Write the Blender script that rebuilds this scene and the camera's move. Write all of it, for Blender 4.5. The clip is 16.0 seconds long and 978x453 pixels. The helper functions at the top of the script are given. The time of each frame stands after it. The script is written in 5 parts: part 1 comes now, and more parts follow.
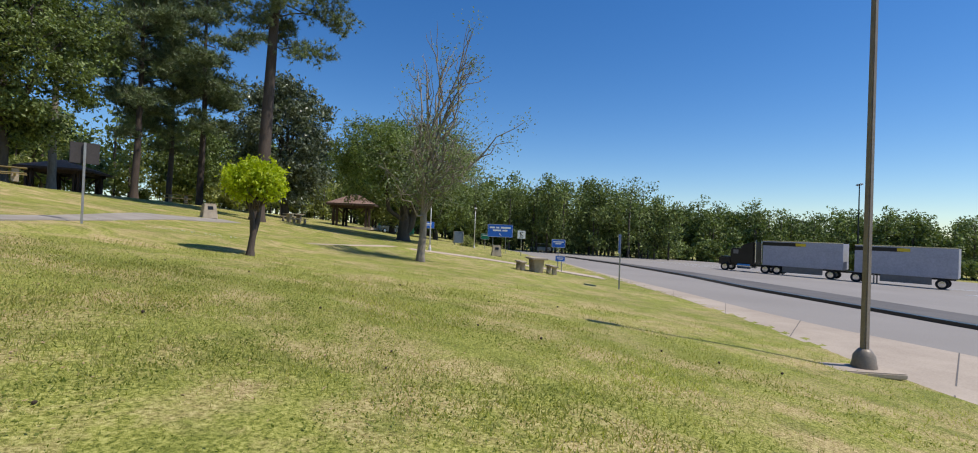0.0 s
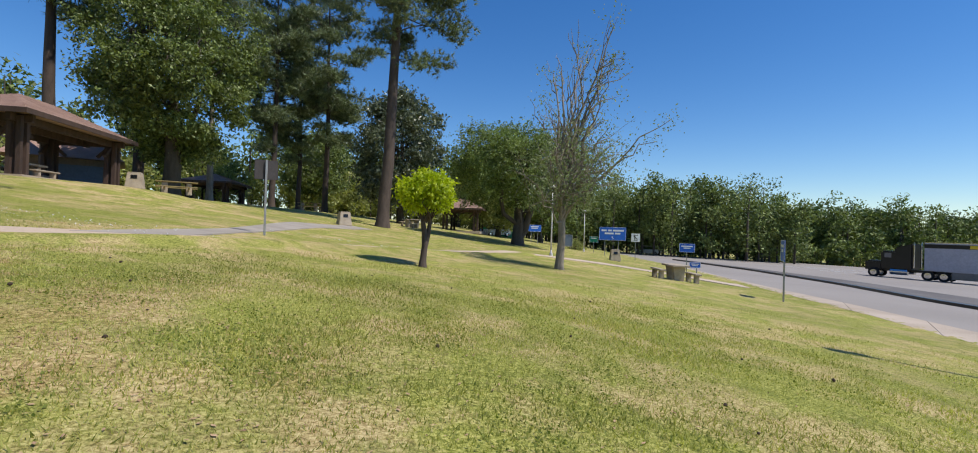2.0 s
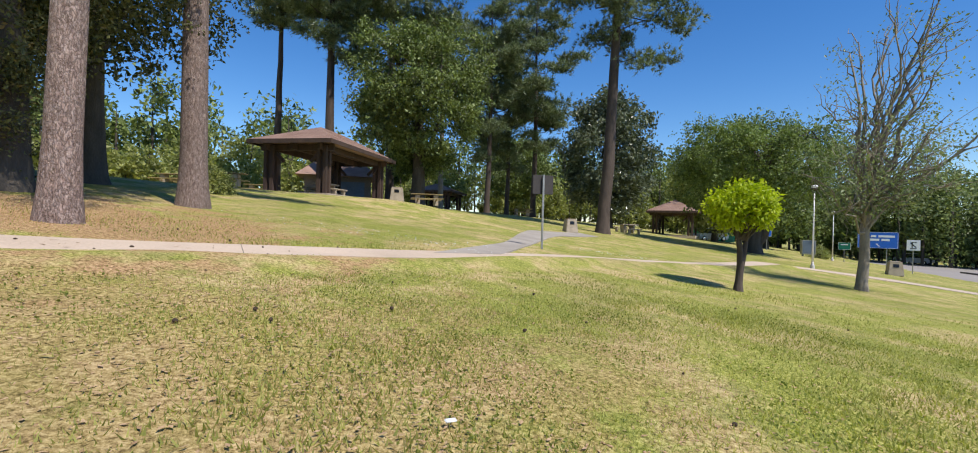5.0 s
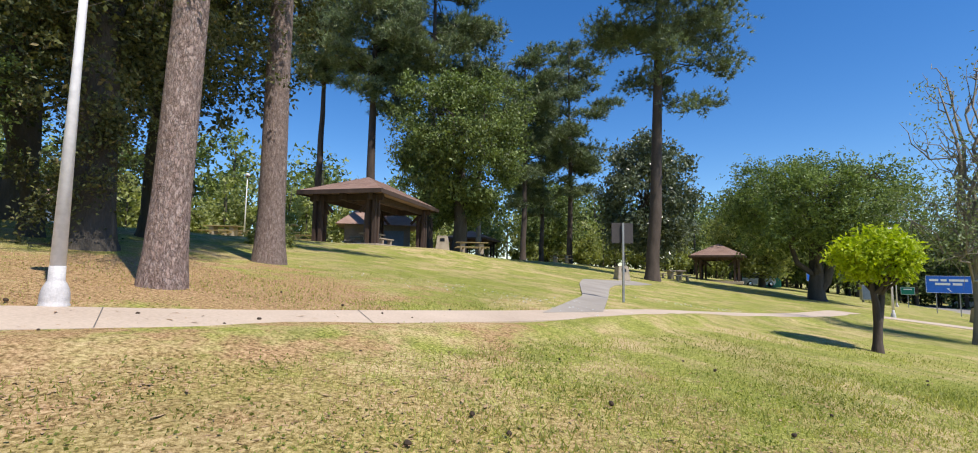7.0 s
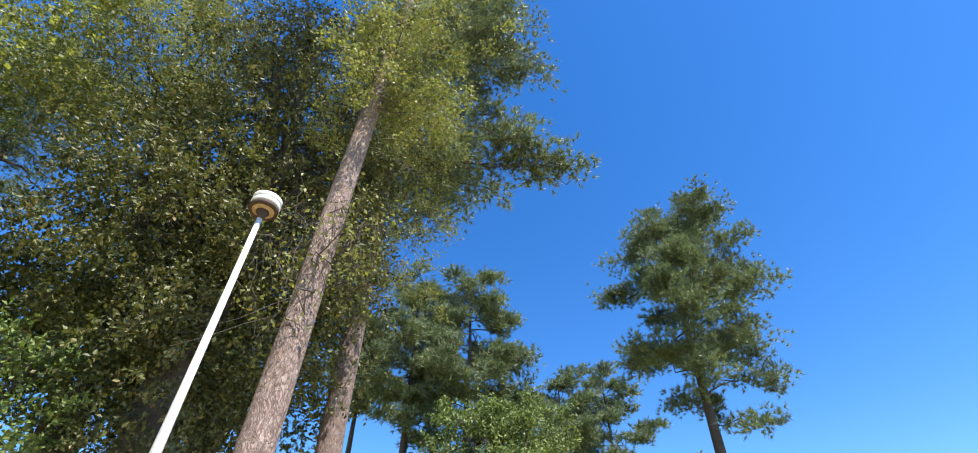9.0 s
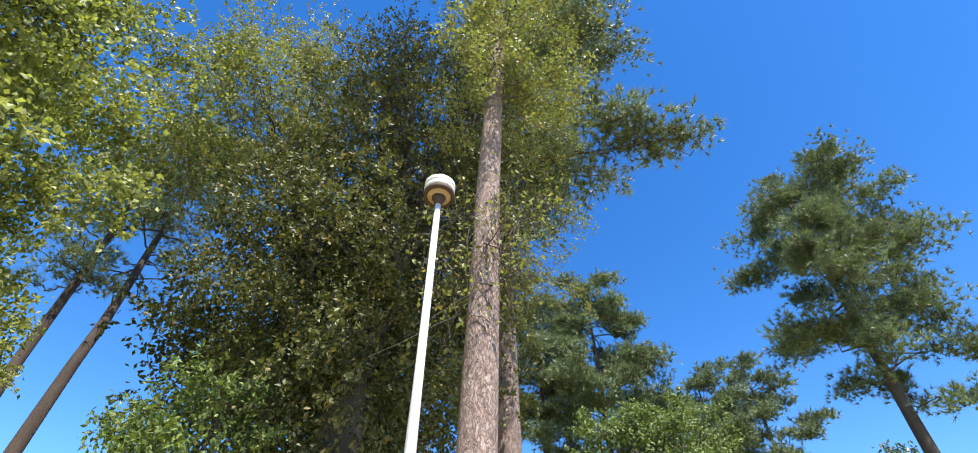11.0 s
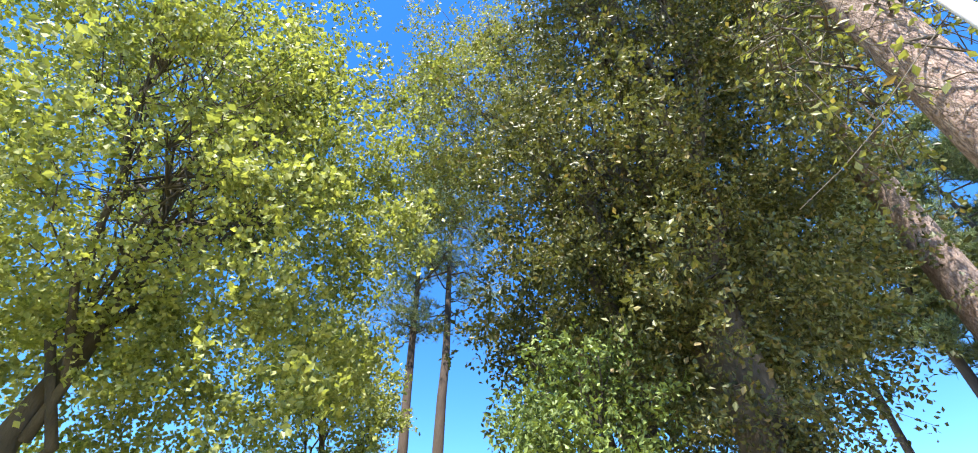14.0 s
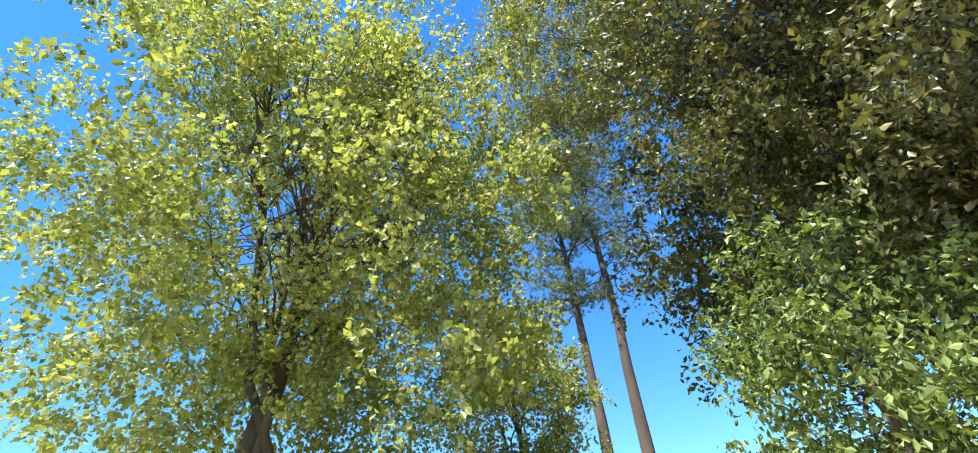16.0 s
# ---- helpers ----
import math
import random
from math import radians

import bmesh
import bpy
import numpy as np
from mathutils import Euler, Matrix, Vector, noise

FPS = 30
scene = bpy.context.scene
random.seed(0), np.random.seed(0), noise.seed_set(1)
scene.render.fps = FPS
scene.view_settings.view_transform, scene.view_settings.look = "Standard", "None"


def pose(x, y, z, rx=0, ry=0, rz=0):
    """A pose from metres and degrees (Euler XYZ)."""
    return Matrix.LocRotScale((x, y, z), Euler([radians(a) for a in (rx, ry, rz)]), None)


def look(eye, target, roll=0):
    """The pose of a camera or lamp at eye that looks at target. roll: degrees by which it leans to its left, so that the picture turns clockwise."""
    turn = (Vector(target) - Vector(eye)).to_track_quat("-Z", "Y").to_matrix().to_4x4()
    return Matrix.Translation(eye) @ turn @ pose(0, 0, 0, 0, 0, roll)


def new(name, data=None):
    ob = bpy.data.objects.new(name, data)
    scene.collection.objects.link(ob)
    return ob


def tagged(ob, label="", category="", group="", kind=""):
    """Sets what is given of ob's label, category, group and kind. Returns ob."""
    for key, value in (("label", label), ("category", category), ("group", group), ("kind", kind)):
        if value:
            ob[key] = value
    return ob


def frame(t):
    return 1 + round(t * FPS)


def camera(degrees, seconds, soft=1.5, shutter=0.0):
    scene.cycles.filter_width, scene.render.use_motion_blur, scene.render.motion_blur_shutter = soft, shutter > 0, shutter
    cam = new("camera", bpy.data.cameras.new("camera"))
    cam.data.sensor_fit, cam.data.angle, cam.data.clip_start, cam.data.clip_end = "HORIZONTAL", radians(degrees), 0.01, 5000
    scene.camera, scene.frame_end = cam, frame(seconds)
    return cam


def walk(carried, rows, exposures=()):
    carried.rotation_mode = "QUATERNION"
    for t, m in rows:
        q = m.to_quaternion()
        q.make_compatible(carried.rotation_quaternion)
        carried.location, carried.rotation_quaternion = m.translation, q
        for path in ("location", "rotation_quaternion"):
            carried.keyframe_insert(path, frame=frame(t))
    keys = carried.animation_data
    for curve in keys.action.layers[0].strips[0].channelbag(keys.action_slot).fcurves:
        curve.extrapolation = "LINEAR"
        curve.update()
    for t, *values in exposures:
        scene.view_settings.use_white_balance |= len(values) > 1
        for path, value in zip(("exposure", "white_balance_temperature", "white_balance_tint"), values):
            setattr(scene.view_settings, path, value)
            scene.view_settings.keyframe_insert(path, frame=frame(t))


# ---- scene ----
cam = camera(90.95, 16.0, soft=1.0)
# seconds, place in metres, yaw, pitch, roll in degrees
PATH = [
    (0.0, 0.001, 0.001, 1.571, -35.14, 0.55, 2.17),
    (0.5, -0.333, 0.421, 1.607, -32.35, 0.44, 1.97),
    (1.0, -0.695, 0.869, 1.655, -29.18, 0.35, 1.95),
    (1.5, -1.046, 1.287, 1.698, -26.72, 0.33, 1.84),
    (2.0, -1.437, 1.622, 1.728, -24.44, 0.35, 1.67),
    (2.5, -1.827, 1.855, 1.756, -20.17, 0.40, 1.63),
    (3.0, -2.260, 2.134, 1.813, -15.01, 0.39, 1.67),
    (3.5, -2.653, 2.450, 1.880, -11.37, 0.33, 1.74),
    (4.0, -3.171, 2.632, 1.949, -7.42, 0.29, 1.69),
    (4.5, -3.638, 2.802, 2.003, -4.77, 0.03, 1.62),
    (5.0, -4.066, 2.971, 2.048, -3.11, -0.16, 1.52),
    (5.5, -4.466, 3.148, 2.088, -2.13, -0.01, 1.41),
    (6.0, -4.848, 3.345, 2.125, -1.54, 0.75, 1.26),
    (6.5, -5.223, 3.573, 2.163, -1.04, 2.39, 1.09),
    (7.0, -5.602, 3.842, 2.206, -0.36, 5.21, 0.89),
    (7.5, -5.923, 4.067, 2.259, 0.22, 12.86, 0.73),
    (8.0, -6.124, 4.121, 2.295, 1.08, 25.10, 0.49),
    (8.5, -6.412, 4.279, 2.367, 1.68, 35.12, 0.31),
    (9.0, -6.671, 4.416, 2.390, 2.83, 42.55, 0.07),
    (9.5, -6.957, 4.596, 2.422, 5.04, 45.76, -0.20),
    (10.0, -7.262, 4.795, 2.458, 8.27, 46.19, -0.37),
    (10.5, -7.580, 4.986, 2.494, 12.47, 45.25, -0.28),
    (11.0, -7.906, 5.144, 2.494, 17.59, 44.39, 0.22),
    (11.5, -8.234, 5.276, 2.529, 23.17, 44.04, 0.97),
    (12.0, -8.583, 5.457, 2.585, 28.16, 43.55, 0.84),
    (12.5, -8.887, 5.583, 2.593, 34.26, 43.33, 0.43),
    (13.0, -9.229, 5.742, 2.689, 41.72, 42.96, -0.16),
    (13.5, -9.515, 5.869, 2.673, 47.43, 42.69, -1.48),
    (14.0, -9.850, 6.060, 2.789, 54.36, 42.53, -0.86),
    (14.5, -10.170, 6.220, 2.834, 59.58, 42.29, -0.87),
    (15.0, -10.490, 6.360, 2.878, 66.30, 41.89, -1.76),
    (15.5, -10.800, 6.480, 2.919, 71.67, 41.83, -1.96),
    (16.0, -11.100, 6.600, 2.960, 75.60, 41.79, -4.03),
]


def gaze(x, y, z, yaw, pitch, roll):
    w, p = radians(yaw), radians(pitch)
    way = Vector((-math.sin(w) * math.cos(p), math.cos(w) * math.cos(p), math.sin(p)))
    return look(Vector((x, y, z)), Vector((x, y, z)) + way * 2, roll)


walk(cam, [(t, gaze(*row)) for t, *row in PATH],
     exposures=[(0, -0.1), (4, 0.15), (6.5, 0.22), (7.2, 0.32), (8.5, 0.95), (11, 1.12), (12.5, 1.38), (14.5, 1.78), (16, 1.68)])

# world, sun, exposure
SUN_DIR = Vector((0.69, -0.725, 1.58)).normalized()
world = bpy.data.worlds.new("world")
scene.world = world
world.use_nodes = True
wn = world.node_tree.nodes
sky = wn.new("ShaderNodeTexSky")
sky.sky_type = "NISHITA"
sky.sun_disc = False
sky.sun_elevation = math.asin(SUN_DIR.z)
sky.sun_rotation = math.atan2(SUN_DIR.x, SUN_DIR.y)
sky.altitude = 200
sky.air_density, sky.dust_density, sky.ozone_density = 1.0, 0.15, 3.5
wn["Background"].inputs[1].default_value = 0.1
rich = wn.new("ShaderNodeHueSaturation")
rich.inputs["Saturation"].default_value = 1.31
rich.inputs["Hue"].default_value = 0.507
rich.inputs["Value"].default_value = 1.36
world.node_tree.links.new(sky.outputs[0], rich.inputs["Color"])
world.node_tree.links.new(rich.outputs[0], wn["Background"].inputs[0])
sun = new("sun", bpy.data.lights.new("sun", "SUN"))
sun.data.energy, sun.data.angle, sun.data.color = 4.7, radians(0.55), (1.0, 0.94, 0.84)
sun.matrix_world = look(SUN_DIR * 60, (0, 0, 0))

# ---- the lie of the land ----
PAV = Vector((-12.7, 33.4))


def along(x, y):
    """Distance along the slope's contour, and distance up the slope."""
    return 0.54 * x + 0.84 * y, -0.84 * x + 0.54 * y


def land(x, y):
    s, q = along(x, y)
    s = max(-70.0, min(150.0, s))
    if q < -8.2:
        z = 0.32 - 0.125 * 8.2 - 0.012 * s + 0.028 * (max(q, -110) + 8.2)
    else:
        z = 0.32 + 0.125 * min(q, 26) + 0.05 * (min(max(q, 26), 90) - 26) - 0.012 * s
    z -= 0.35 * math.exp(-((s - 24) ** 2 + (q - 12) ** 2) / 150)
    z += 0.2 * math.exp(-((s - 20) ** 2 + (q - 23) ** 2) / 60)
    w = math.exp(-(math.hypot(x - PAV.x, y - PAV.y) / 6.6) ** 4)
    return z * (1 - w) + 3.46 * w


# ---- materials ----
def mat(name):
    m = bpy.data.materials.new(name)
    m.use_nodes = True
    nt = m.node_tree
    return m, nt, nt.nodes["Principled BSDF"]


def node(nt, kind, **values):
    n = nt.nodes.new(kind)
    for key, value in values.items():
        n.inputs[key.replace("_", " ")].default_value = value
    return n


def ramp(nt, source, stops):
    r = nt.nodes.new("ShaderNodeValToRGB")
    els = r.color_ramp.elements
    while len(els) < len(stops):
        els.new(0.5)
    for e, (p, c) in zip(els, stops):
        e.position, e.color = p, (*c, 1)
    nt.links.new(source, r.inputs[0])
    return r.outputs[0]


def mixed(nt, factor, a, b, blend="MIX"):
    m = nt.nodes.new("ShaderNodeMix")
    m.data_type, m.blend_type = "RGBA", blend
    for value, socket in ((factor, m.inputs[0]), (a, m.inputs[6]), (b, m.inputs[7])):
        if isinstance(value, (int, float)):
            socket.default_value = value
        elif isinstance(value, tuple):
            socket.default_value = (*value, 1)
        else:
            nt.links.new(value, socket)
    return m.outputs[2]


def coords(nt, scale=(1, 1, 1)):
    c = nt.nodes.new("ShaderNodeTexCoord")
    mp = nt.nodes.new("ShaderNodeMapping")
    mp.inputs["Scale"].default_value = scale
    nt.links.new(c.outputs["Object"], mp.inputs[0])
    return mp.outputs[0]


def noise_of(nt, vec, scale, detail=4.0, rough=0.55):
    n = node(nt, "ShaderNodeTexNoise", Scale=scale, Detail=detail, Roughness=rough)
    nt.links.new(vec, n.inputs["Vector"])
    return n.outputs[0]


def bumped(nt, bsdf, height, strength, distance):
    b = node(nt, "ShaderNodeBump", Strength=strength, Distance=distance)
    nt.links.new(height, b.inputs["Height"])
    nt.links.new(b.outputs[0], bsdf.inputs["Normal"])


def speckled(name, dark, light, scale, rough=0.8, metal=0.0, relief=0.02, stretch=(1, 1, 1), fine=8.0, stops=(0.3, 0.7)):
    """A two-scale worn surface between two colours."""
    m, nt, b = mat(name)
    v = coords(nt, stretch)
    big, small = noise_of(nt, v, scale), noise_of(nt, v, scale * fine, 3)
    c = ramp(nt, big, [(stops[0], dark), (stops[1], light)])
    mid = tuple(0.5 * (p + q) for p, q in zip(dark, light))
    c2 = ramp(nt, small, [(0.3, tuple(0.72 * x for x in mid)), (0.7, tuple(min(1.0, 1.2 * x) for x in mid))])
    nt.links.new(mixed(nt, 0.4, c, c2), b.inputs["Base Color"])
    b.inputs["Roughness"].default_value, b.inputs["Metallic"].default_value = rough, metal
    bumped(nt, b, small, 0.6, relief)
    return m


def leafy(name, dark, light, through_light=0.35, rough=0.45, dead=None):
    """Leaves: each its own shade, some light passing through."""
    m, nt, b = mat(name)
    g = nt.nodes.new("ShaderNodeNewGeometry")
    stops = [(0.0, dark), (0.75, light)]
    if dead:
        stops += [(0.9, light), (0.96, dead)]
    c = ramp(nt, g.outputs["Random Per Island"], stops)
    v = coords(nt)
    c = mixed(nt, 0.35, c, ramp(nt, noise_of(nt, v, 0.45, 2), [(0.35, tuple(0.6 * x for x in dark)), (0.65, light)]))
    nt.links.new(c, b.inputs["Base Color"])
    b.inputs["Roughness"].default_value = rough
    b.inputs["Specular IOR Level"].default_value = 0.35
    tr = nt.nodes.new("ShaderNodeBsdfTranslucent")
    nt.links.new(mixed(nt, 1.0, c, (1.4, 1.5, 0.6), "MULTIPLY"), tr.inputs[0])
    mx = nt.nodes.new("ShaderNodeMixShader")
    mx.inputs[0].default_value = through_light
    nt.links.new(b.outputs[0], mx.inputs[1])
    nt.links.new(tr.outputs[0], mx.inputs[2])
    nt.links.new(mx.outputs[0], nt.nodes["Material Output"].inputs[0])
    return m


def grass_material():
    m, nt, b = mat("lawn")
    v = coords(nt)
    fine = noise_of(nt, v, 30, 8, 0.85)
    green = ramp(nt, fine, [(0.39, (0.05, 0.07, 0.012)), (0.49, (0.245, 0.257, 0.048)), (0.6, (0.52, 0.49, 0.16))])
    straw = ramp(nt, fine, [(0.39, (0.17, 0.11, 0.045)), (0.49, (0.46, 0.345, 0.165)), (0.62, (0.72, 0.58, 0.34))])
    mid = noise_of(nt, v, 0.75, 7, 0.68)
    broad = noise_of(nt, v, 0.16, 3)
    dry = ramp(nt, mid, [(0.45, (0, 0, 0)), (0.59, (1, 1, 1))])
    spot = nt.nodes.new("ShaderNodeSeparateXYZ")
    nt.links.new(v, spot.inputs[0])
    parched = node(nt, "ShaderNodeMapRange", From_Min=-5.0, From_Max=5.0, To_Min=1.0, To_Max=0.8)
    nt.links.new(spot.outputs[0], parched.inputs[0])
    c = mixed(nt, mixed(nt, parched.outputs[0], (0, 0, 0), dry), green, straw)
    lush = ramp(nt, noise_of(nt, v, 1.7, 6, 0.7), [(0.52, (0, 0, 0)), (0.62, (1, 1, 1))])
    dark = ramp(nt, fine, [(0.39, (0.035, 0.055, 0.008)), (0.61, (0.29, 0.31, 0.065))])
    c = mixed(nt, mixed(nt, 0.6, (0, 0, 0), lush), c, dark)
    c = mixed(nt, mixed(nt, 0.4, (0, 0, 0), ramp(nt, broad, [(0.45, (0, 0, 0)), (0.6, (1, 1, 1))])), c, dark)
    # bed of brown pine straw under the trees on the bank, with a ragged edge

    def blot(x0, y0, rx, ry):
        off = nt.nodes.new("ShaderNodeVectorMath")
        off.operation = "SUBTRACT"
        off.inputs[1].default_value = (x0, y0, 0)
        nt.links.new(v, off.inputs[0])
        sc = nt.nodes.new("ShaderNodeVectorMath")
        sc.operation = "MULTIPLY"
        sc.inputs[1].default_value = (1 / rx, 1 / ry, 0)
        nt.links.new(off.outputs[0], sc.inputs[0])
        ln = nt.nodes.new("ShaderNodeVectorMath")
        ln.operation = "LENGTH"
        nt.links.new(sc.outputs[0], ln.inputs[0])
        add = nt.nodes.new("ShaderNodeMath")
        add.operation = "ADD"
        nt.links.new(ln.outputs["Value"], add.inputs[0])
        k = nt.nodes.new("ShaderNodeMath")
        k.operation = "MULTIPLY_ADD"
        k.inputs[1].default_value, k.inputs[2].default_value = 4.0, -2.0
        nt.links.new(noise_of(nt, v, 0.9, 8, 0.75), k.inputs[0])
        nt.links.new(k.outputs[0], add.inputs[1])
        return ramp(nt, add.outputs[0], [(0.55, (1, 1, 1)), (1.0, (0, 0, 0))])
    bed = ramp(nt, fine, [(0.39, (0.075, 0.038, 0.018)), (0.49, (0.34, 0.205, 0.10)), (0.62, (0.66, 0.46, 0.27))])
    c = mixed(nt, mixed(nt, 0.92, (0, 0, 0), blot(-10.0, 10.4, 4.4, 4.4)), c, bed)
    c = mixed(nt, mixed(nt, 0.5, (0, 0, 0), blot(-7.0, 5.6, 5.2, 3.2)), c, bed)
    nt.links.new(c, b.inputs["Base Color"])
    b.inputs["Roughness"].default_value = 0.9
    b.inputs["Specular IOR Level"].default_value = 0.12
    bumped(nt, b, noise_of(nt, v, 55, 4, 0.8), 0.6, 0.02)
    return m


LAWN = grass_material()
ASPHALT = speckled("asphalt", (0.24, 0.215, 0.195), (0.32, 0.29, 0.265), 0.12, 0.9, relief=0.004, fine=260)
STAINED = speckled("stained_asphalt", (0.09, 0.08, 0.075), (0.17, 0.155, 0.145), 0.3, 0.85, relief=0.004, fine=100)
CONCRETE = speckled("concrete", (0.33, 0.265, 0.205), (0.52, 0.43, 0.345), 0.6, 0.9, relief=0.006, fine=40)
PATHCON = speckled("path_concrete", (0.42, 0.325, 0.25), (0.60, 0.48, 0.38), 0.7, 0.9, relief=0.005, fine=45)
WALKWAY = speckled("aggregate_walk", (0.25, 0.22, 0.19), (0.40, 0.355, 0.31), 0.8, 0.9, relief=0.006, fine=60)
PEBBLE = speckled("pebble_concrete", (0.27, 0.22, 0.165), (0.50, 0.42, 0.32), 3, 0.9, relief=0.01, fine=14)
# lamp base's white paint, greyed and mottled: its slight shade is in the colour
SHADEDCAST = speckled("shaded_cast_paint", (0.44, 0.41, 0.40), (0.66, 0.63, 0.62), 9, 0.6, relief=0.004)
WHITE = speckled("white_paint", (0.70, 0.66, 0.66), (0.83, 0.80, 0.80), 2, 0.45, relief=0.002)
GALV = speckled("galvanised_steel", (0.30, 0.29, 0.28), (0.45, 0.44, 0.42), 4, 0.5, 0.7, relief=0.001)
POLE = speckled("bronze_pole_paint", (0.20, 0.165, 0.13), (0.30, 0.25, 0.20), 3, 0.5, 0.1, relief=0.001)
TIMBER = speckled("stained_timber", (0.035, 0.021, 0.016), (0.095, 0.058, 0.045), 3, 0.8, relief=0.004, stretch=(1, 1, 0.15))
WOOD = speckled("weathered_wood", (0.22, 0.16, 0.07), (0.42, 0.33, 0.16), 4, 0.8, relief=0.003, stretch=(0.2, 1, 1))
SHINGLE = speckled("brown_shingle", (0.23, 0.14, 0.11), (0.37, 0.245, 0.20), 1.2, 0.9, relief=0.01, fine=25)
BLUE = speckled("blue_sign", (0.008, 0.11, 0.55), (0.012, 0.14, 0.66), 1, 0.4, relief=0.0)
GREENSIGN = speckled("green_sign", (0.0, 0.16, 0.10), (0.0, 0.20, 0.13), 1, 0.4, relief=0.0)
SIGNBROWN = speckled("dark_sign_back", (0.035, 0.03, 0.03), (0.065, 0.055, 0.055), 3, 0.7, 0.0, relief=0.001)
SIGNBACK = speckled("sign_back", (0.17, 0.16, 0.15), (0.25, 0.24, 0.22), 3, 0.55, 0.4, relief=0.001)
LETTER = speckled("white_sheeting", (0.72, 0.74, 0.78), (0.84, 0.86, 0.88), 5, 0.4, relief=0.0)
BLACK = speckled("black_paint", (0.006, 0.007, 0.008), (0.014, 0.015, 0.016), 2, 0.3, relief=0.0)
TRAILER = speckled("trailer_side", (0.36, 0.36, 0.40), (0.46, 0.46, 0.50), 0.8, 0.4, relief=0.002)
YELLOW = speckled("yellow_mark", (0.70, 0.50, 0.02), (0.80, 0.58, 0.04), 3, 0.4, relief=0.0)
CHROME = speckled("chrome", (0.55, 0.55, 0.56), (0.7, 0.7, 0.7), 2, 0.2, 1.0, relief=0.0)
RUBBER = speckled("rubber", (0.008, 0.008, 0.008), (0.02, 0.02, 0.02), 8, 0.8, relief=0.002)
STUCCO = speckled("building_wall", (0.17, 0.135, 0.115), (0.25, 0.20, 0.165), 1, 0.9, relief=0.01)
BLUEGREY = speckled("bluegrey_panel", (0.10, 0.14, 0.20), (0.15, 0.19, 0.26), 1, 0.6, relief=0.002)
GREENBIN = speckled("green_plastic", (0.0, 0.22, 0.10), (0.01, 0.30, 0.14), 2, 0.4, relief=0.001)
BARK_DEAD = speckled("pale_bark", (0.15, 0.125, 0.095), (0.36, 0.31, 0.25), 6, 0.9, relief=0.02, stretch=(1, 1, 0.3))
BARK_DARK = speckled("dark_bark", (0.045, 0.036, 0.028), (0.11, 0.09, 0.07), 5, 0.9, relief=0.03, stretch=(1, 1, 0.3))
LITTER = speckled("fallen_leaf", (0.20, 0.105, 0.05), (0.60, 0.42, 0.25), 12, 0.9, relief=0.0)
DIRT = speckled("pine_cone", (0.03, 0.02, 0.012), (0.08, 0.05, 0.03), 30, 0.9, relief=0.005)
STRAW = speckled("dry_grass", (0.35, 0.26, 0.12), (0.55, 0.44, 0.23), 5, 0.9, relief=0.0)


def pine_bark(name="pine_bark", tone_by=1.0):
    m, nt, b = mat(name)
    v = coords(nt, (1, 1, 0.42))
    w = node(nt, "ShaderNodeTexVoronoi", Scale=20.0, Randomness=1.0)
    w.feature = "DISTANCE_TO_EDGE"
    warp = nt.nodes.new("ShaderNodeVectorMath")
    warp.operation = "ADD"
    n = node(nt, "ShaderNodeTexNoise", Scale=13.0, Detail=5.0)
    nt.links.new(v, n.inputs[0])
    sc = nt.nodes.new("ShaderNodeVectorMath")
    sc.operation = "SCALE"
    sc.inputs[3].default_value = 0.24
    nt.links.new(n.outputs[1], sc.inputs[0])
    nt.links.new(v, warp.inputs[0])
    nt.links.new(sc.outputs[0], warp.inputs[1])
    nt.links.new(warp.outputs[0], w.inputs["Vector"])
    plates = ramp(nt, w.outputs["Distance"], [(0.0, (0.3, 0.3, 0.3)), (0.06, (0.72, 0.72, 0.72)), (0.3, (1, 1, 1))])
    tone = ramp(nt, noise_of(nt, v, 24, 8, 0.78), [(k, tuple(x * tone_by for x in c)) for k, c in ((0.34, (0.15, 0.095, 0.08)), (0.48, (0.33, 0.23, 0.195)), (0.66, (0.54, 0.43, 0.385)))])
    nt.links.new(mixed(nt, plates, (0.07, 0.05, 0.042), tone), b.inputs["Base Color"])
    b.inputs["Roughness"].default_value = 0.92
    h = mixed(nt, 0.5, plates, noise_of(nt, v, 40, 6, 0.7))
    bumped(nt, b, h, 1.0, 0.03)
    return m


BARK = pine_bark()
# the same bark toned down, so the bank pine's shade is in its colour
SHADEDPLATES = pine_bark("shaded_plated_bark", 0.78)
# bark for the far pines, darkened to carry their shaded, backlit look
FARBARK = speckled("shaded_pine_bark", (0.04, 0.029, 0.024), (0.115, 0.085, 0.07), 3, 0.9, relief=0.03, stretch=(1, 1, 0.3))
NEEDLE = leafy("pine_needles", (0.03, 0.045, 0.022), (0.27, 0.33, 0.17), 0.14, 0.45, (0.33, 0.30, 0.18))
LENS = speckled("yellowed_lens", (0.30, 0.21, 0.13), (0.46, 0.34, 0.23), 6, 0.35, relief=0.001)
# oak, dark and woods leaves: shade put in through lower dark ends and through-light
OAKLEAF = leafy("oak_leaf", (0.025, 0.042, 0.012), (0.24, 0.30, 0.095), 0.22)
LIVEOAK = leafy("spreading_oak_leaf", (0.035, 0.06, 0.015), (0.27, 0.345, 0.105), 0.24)
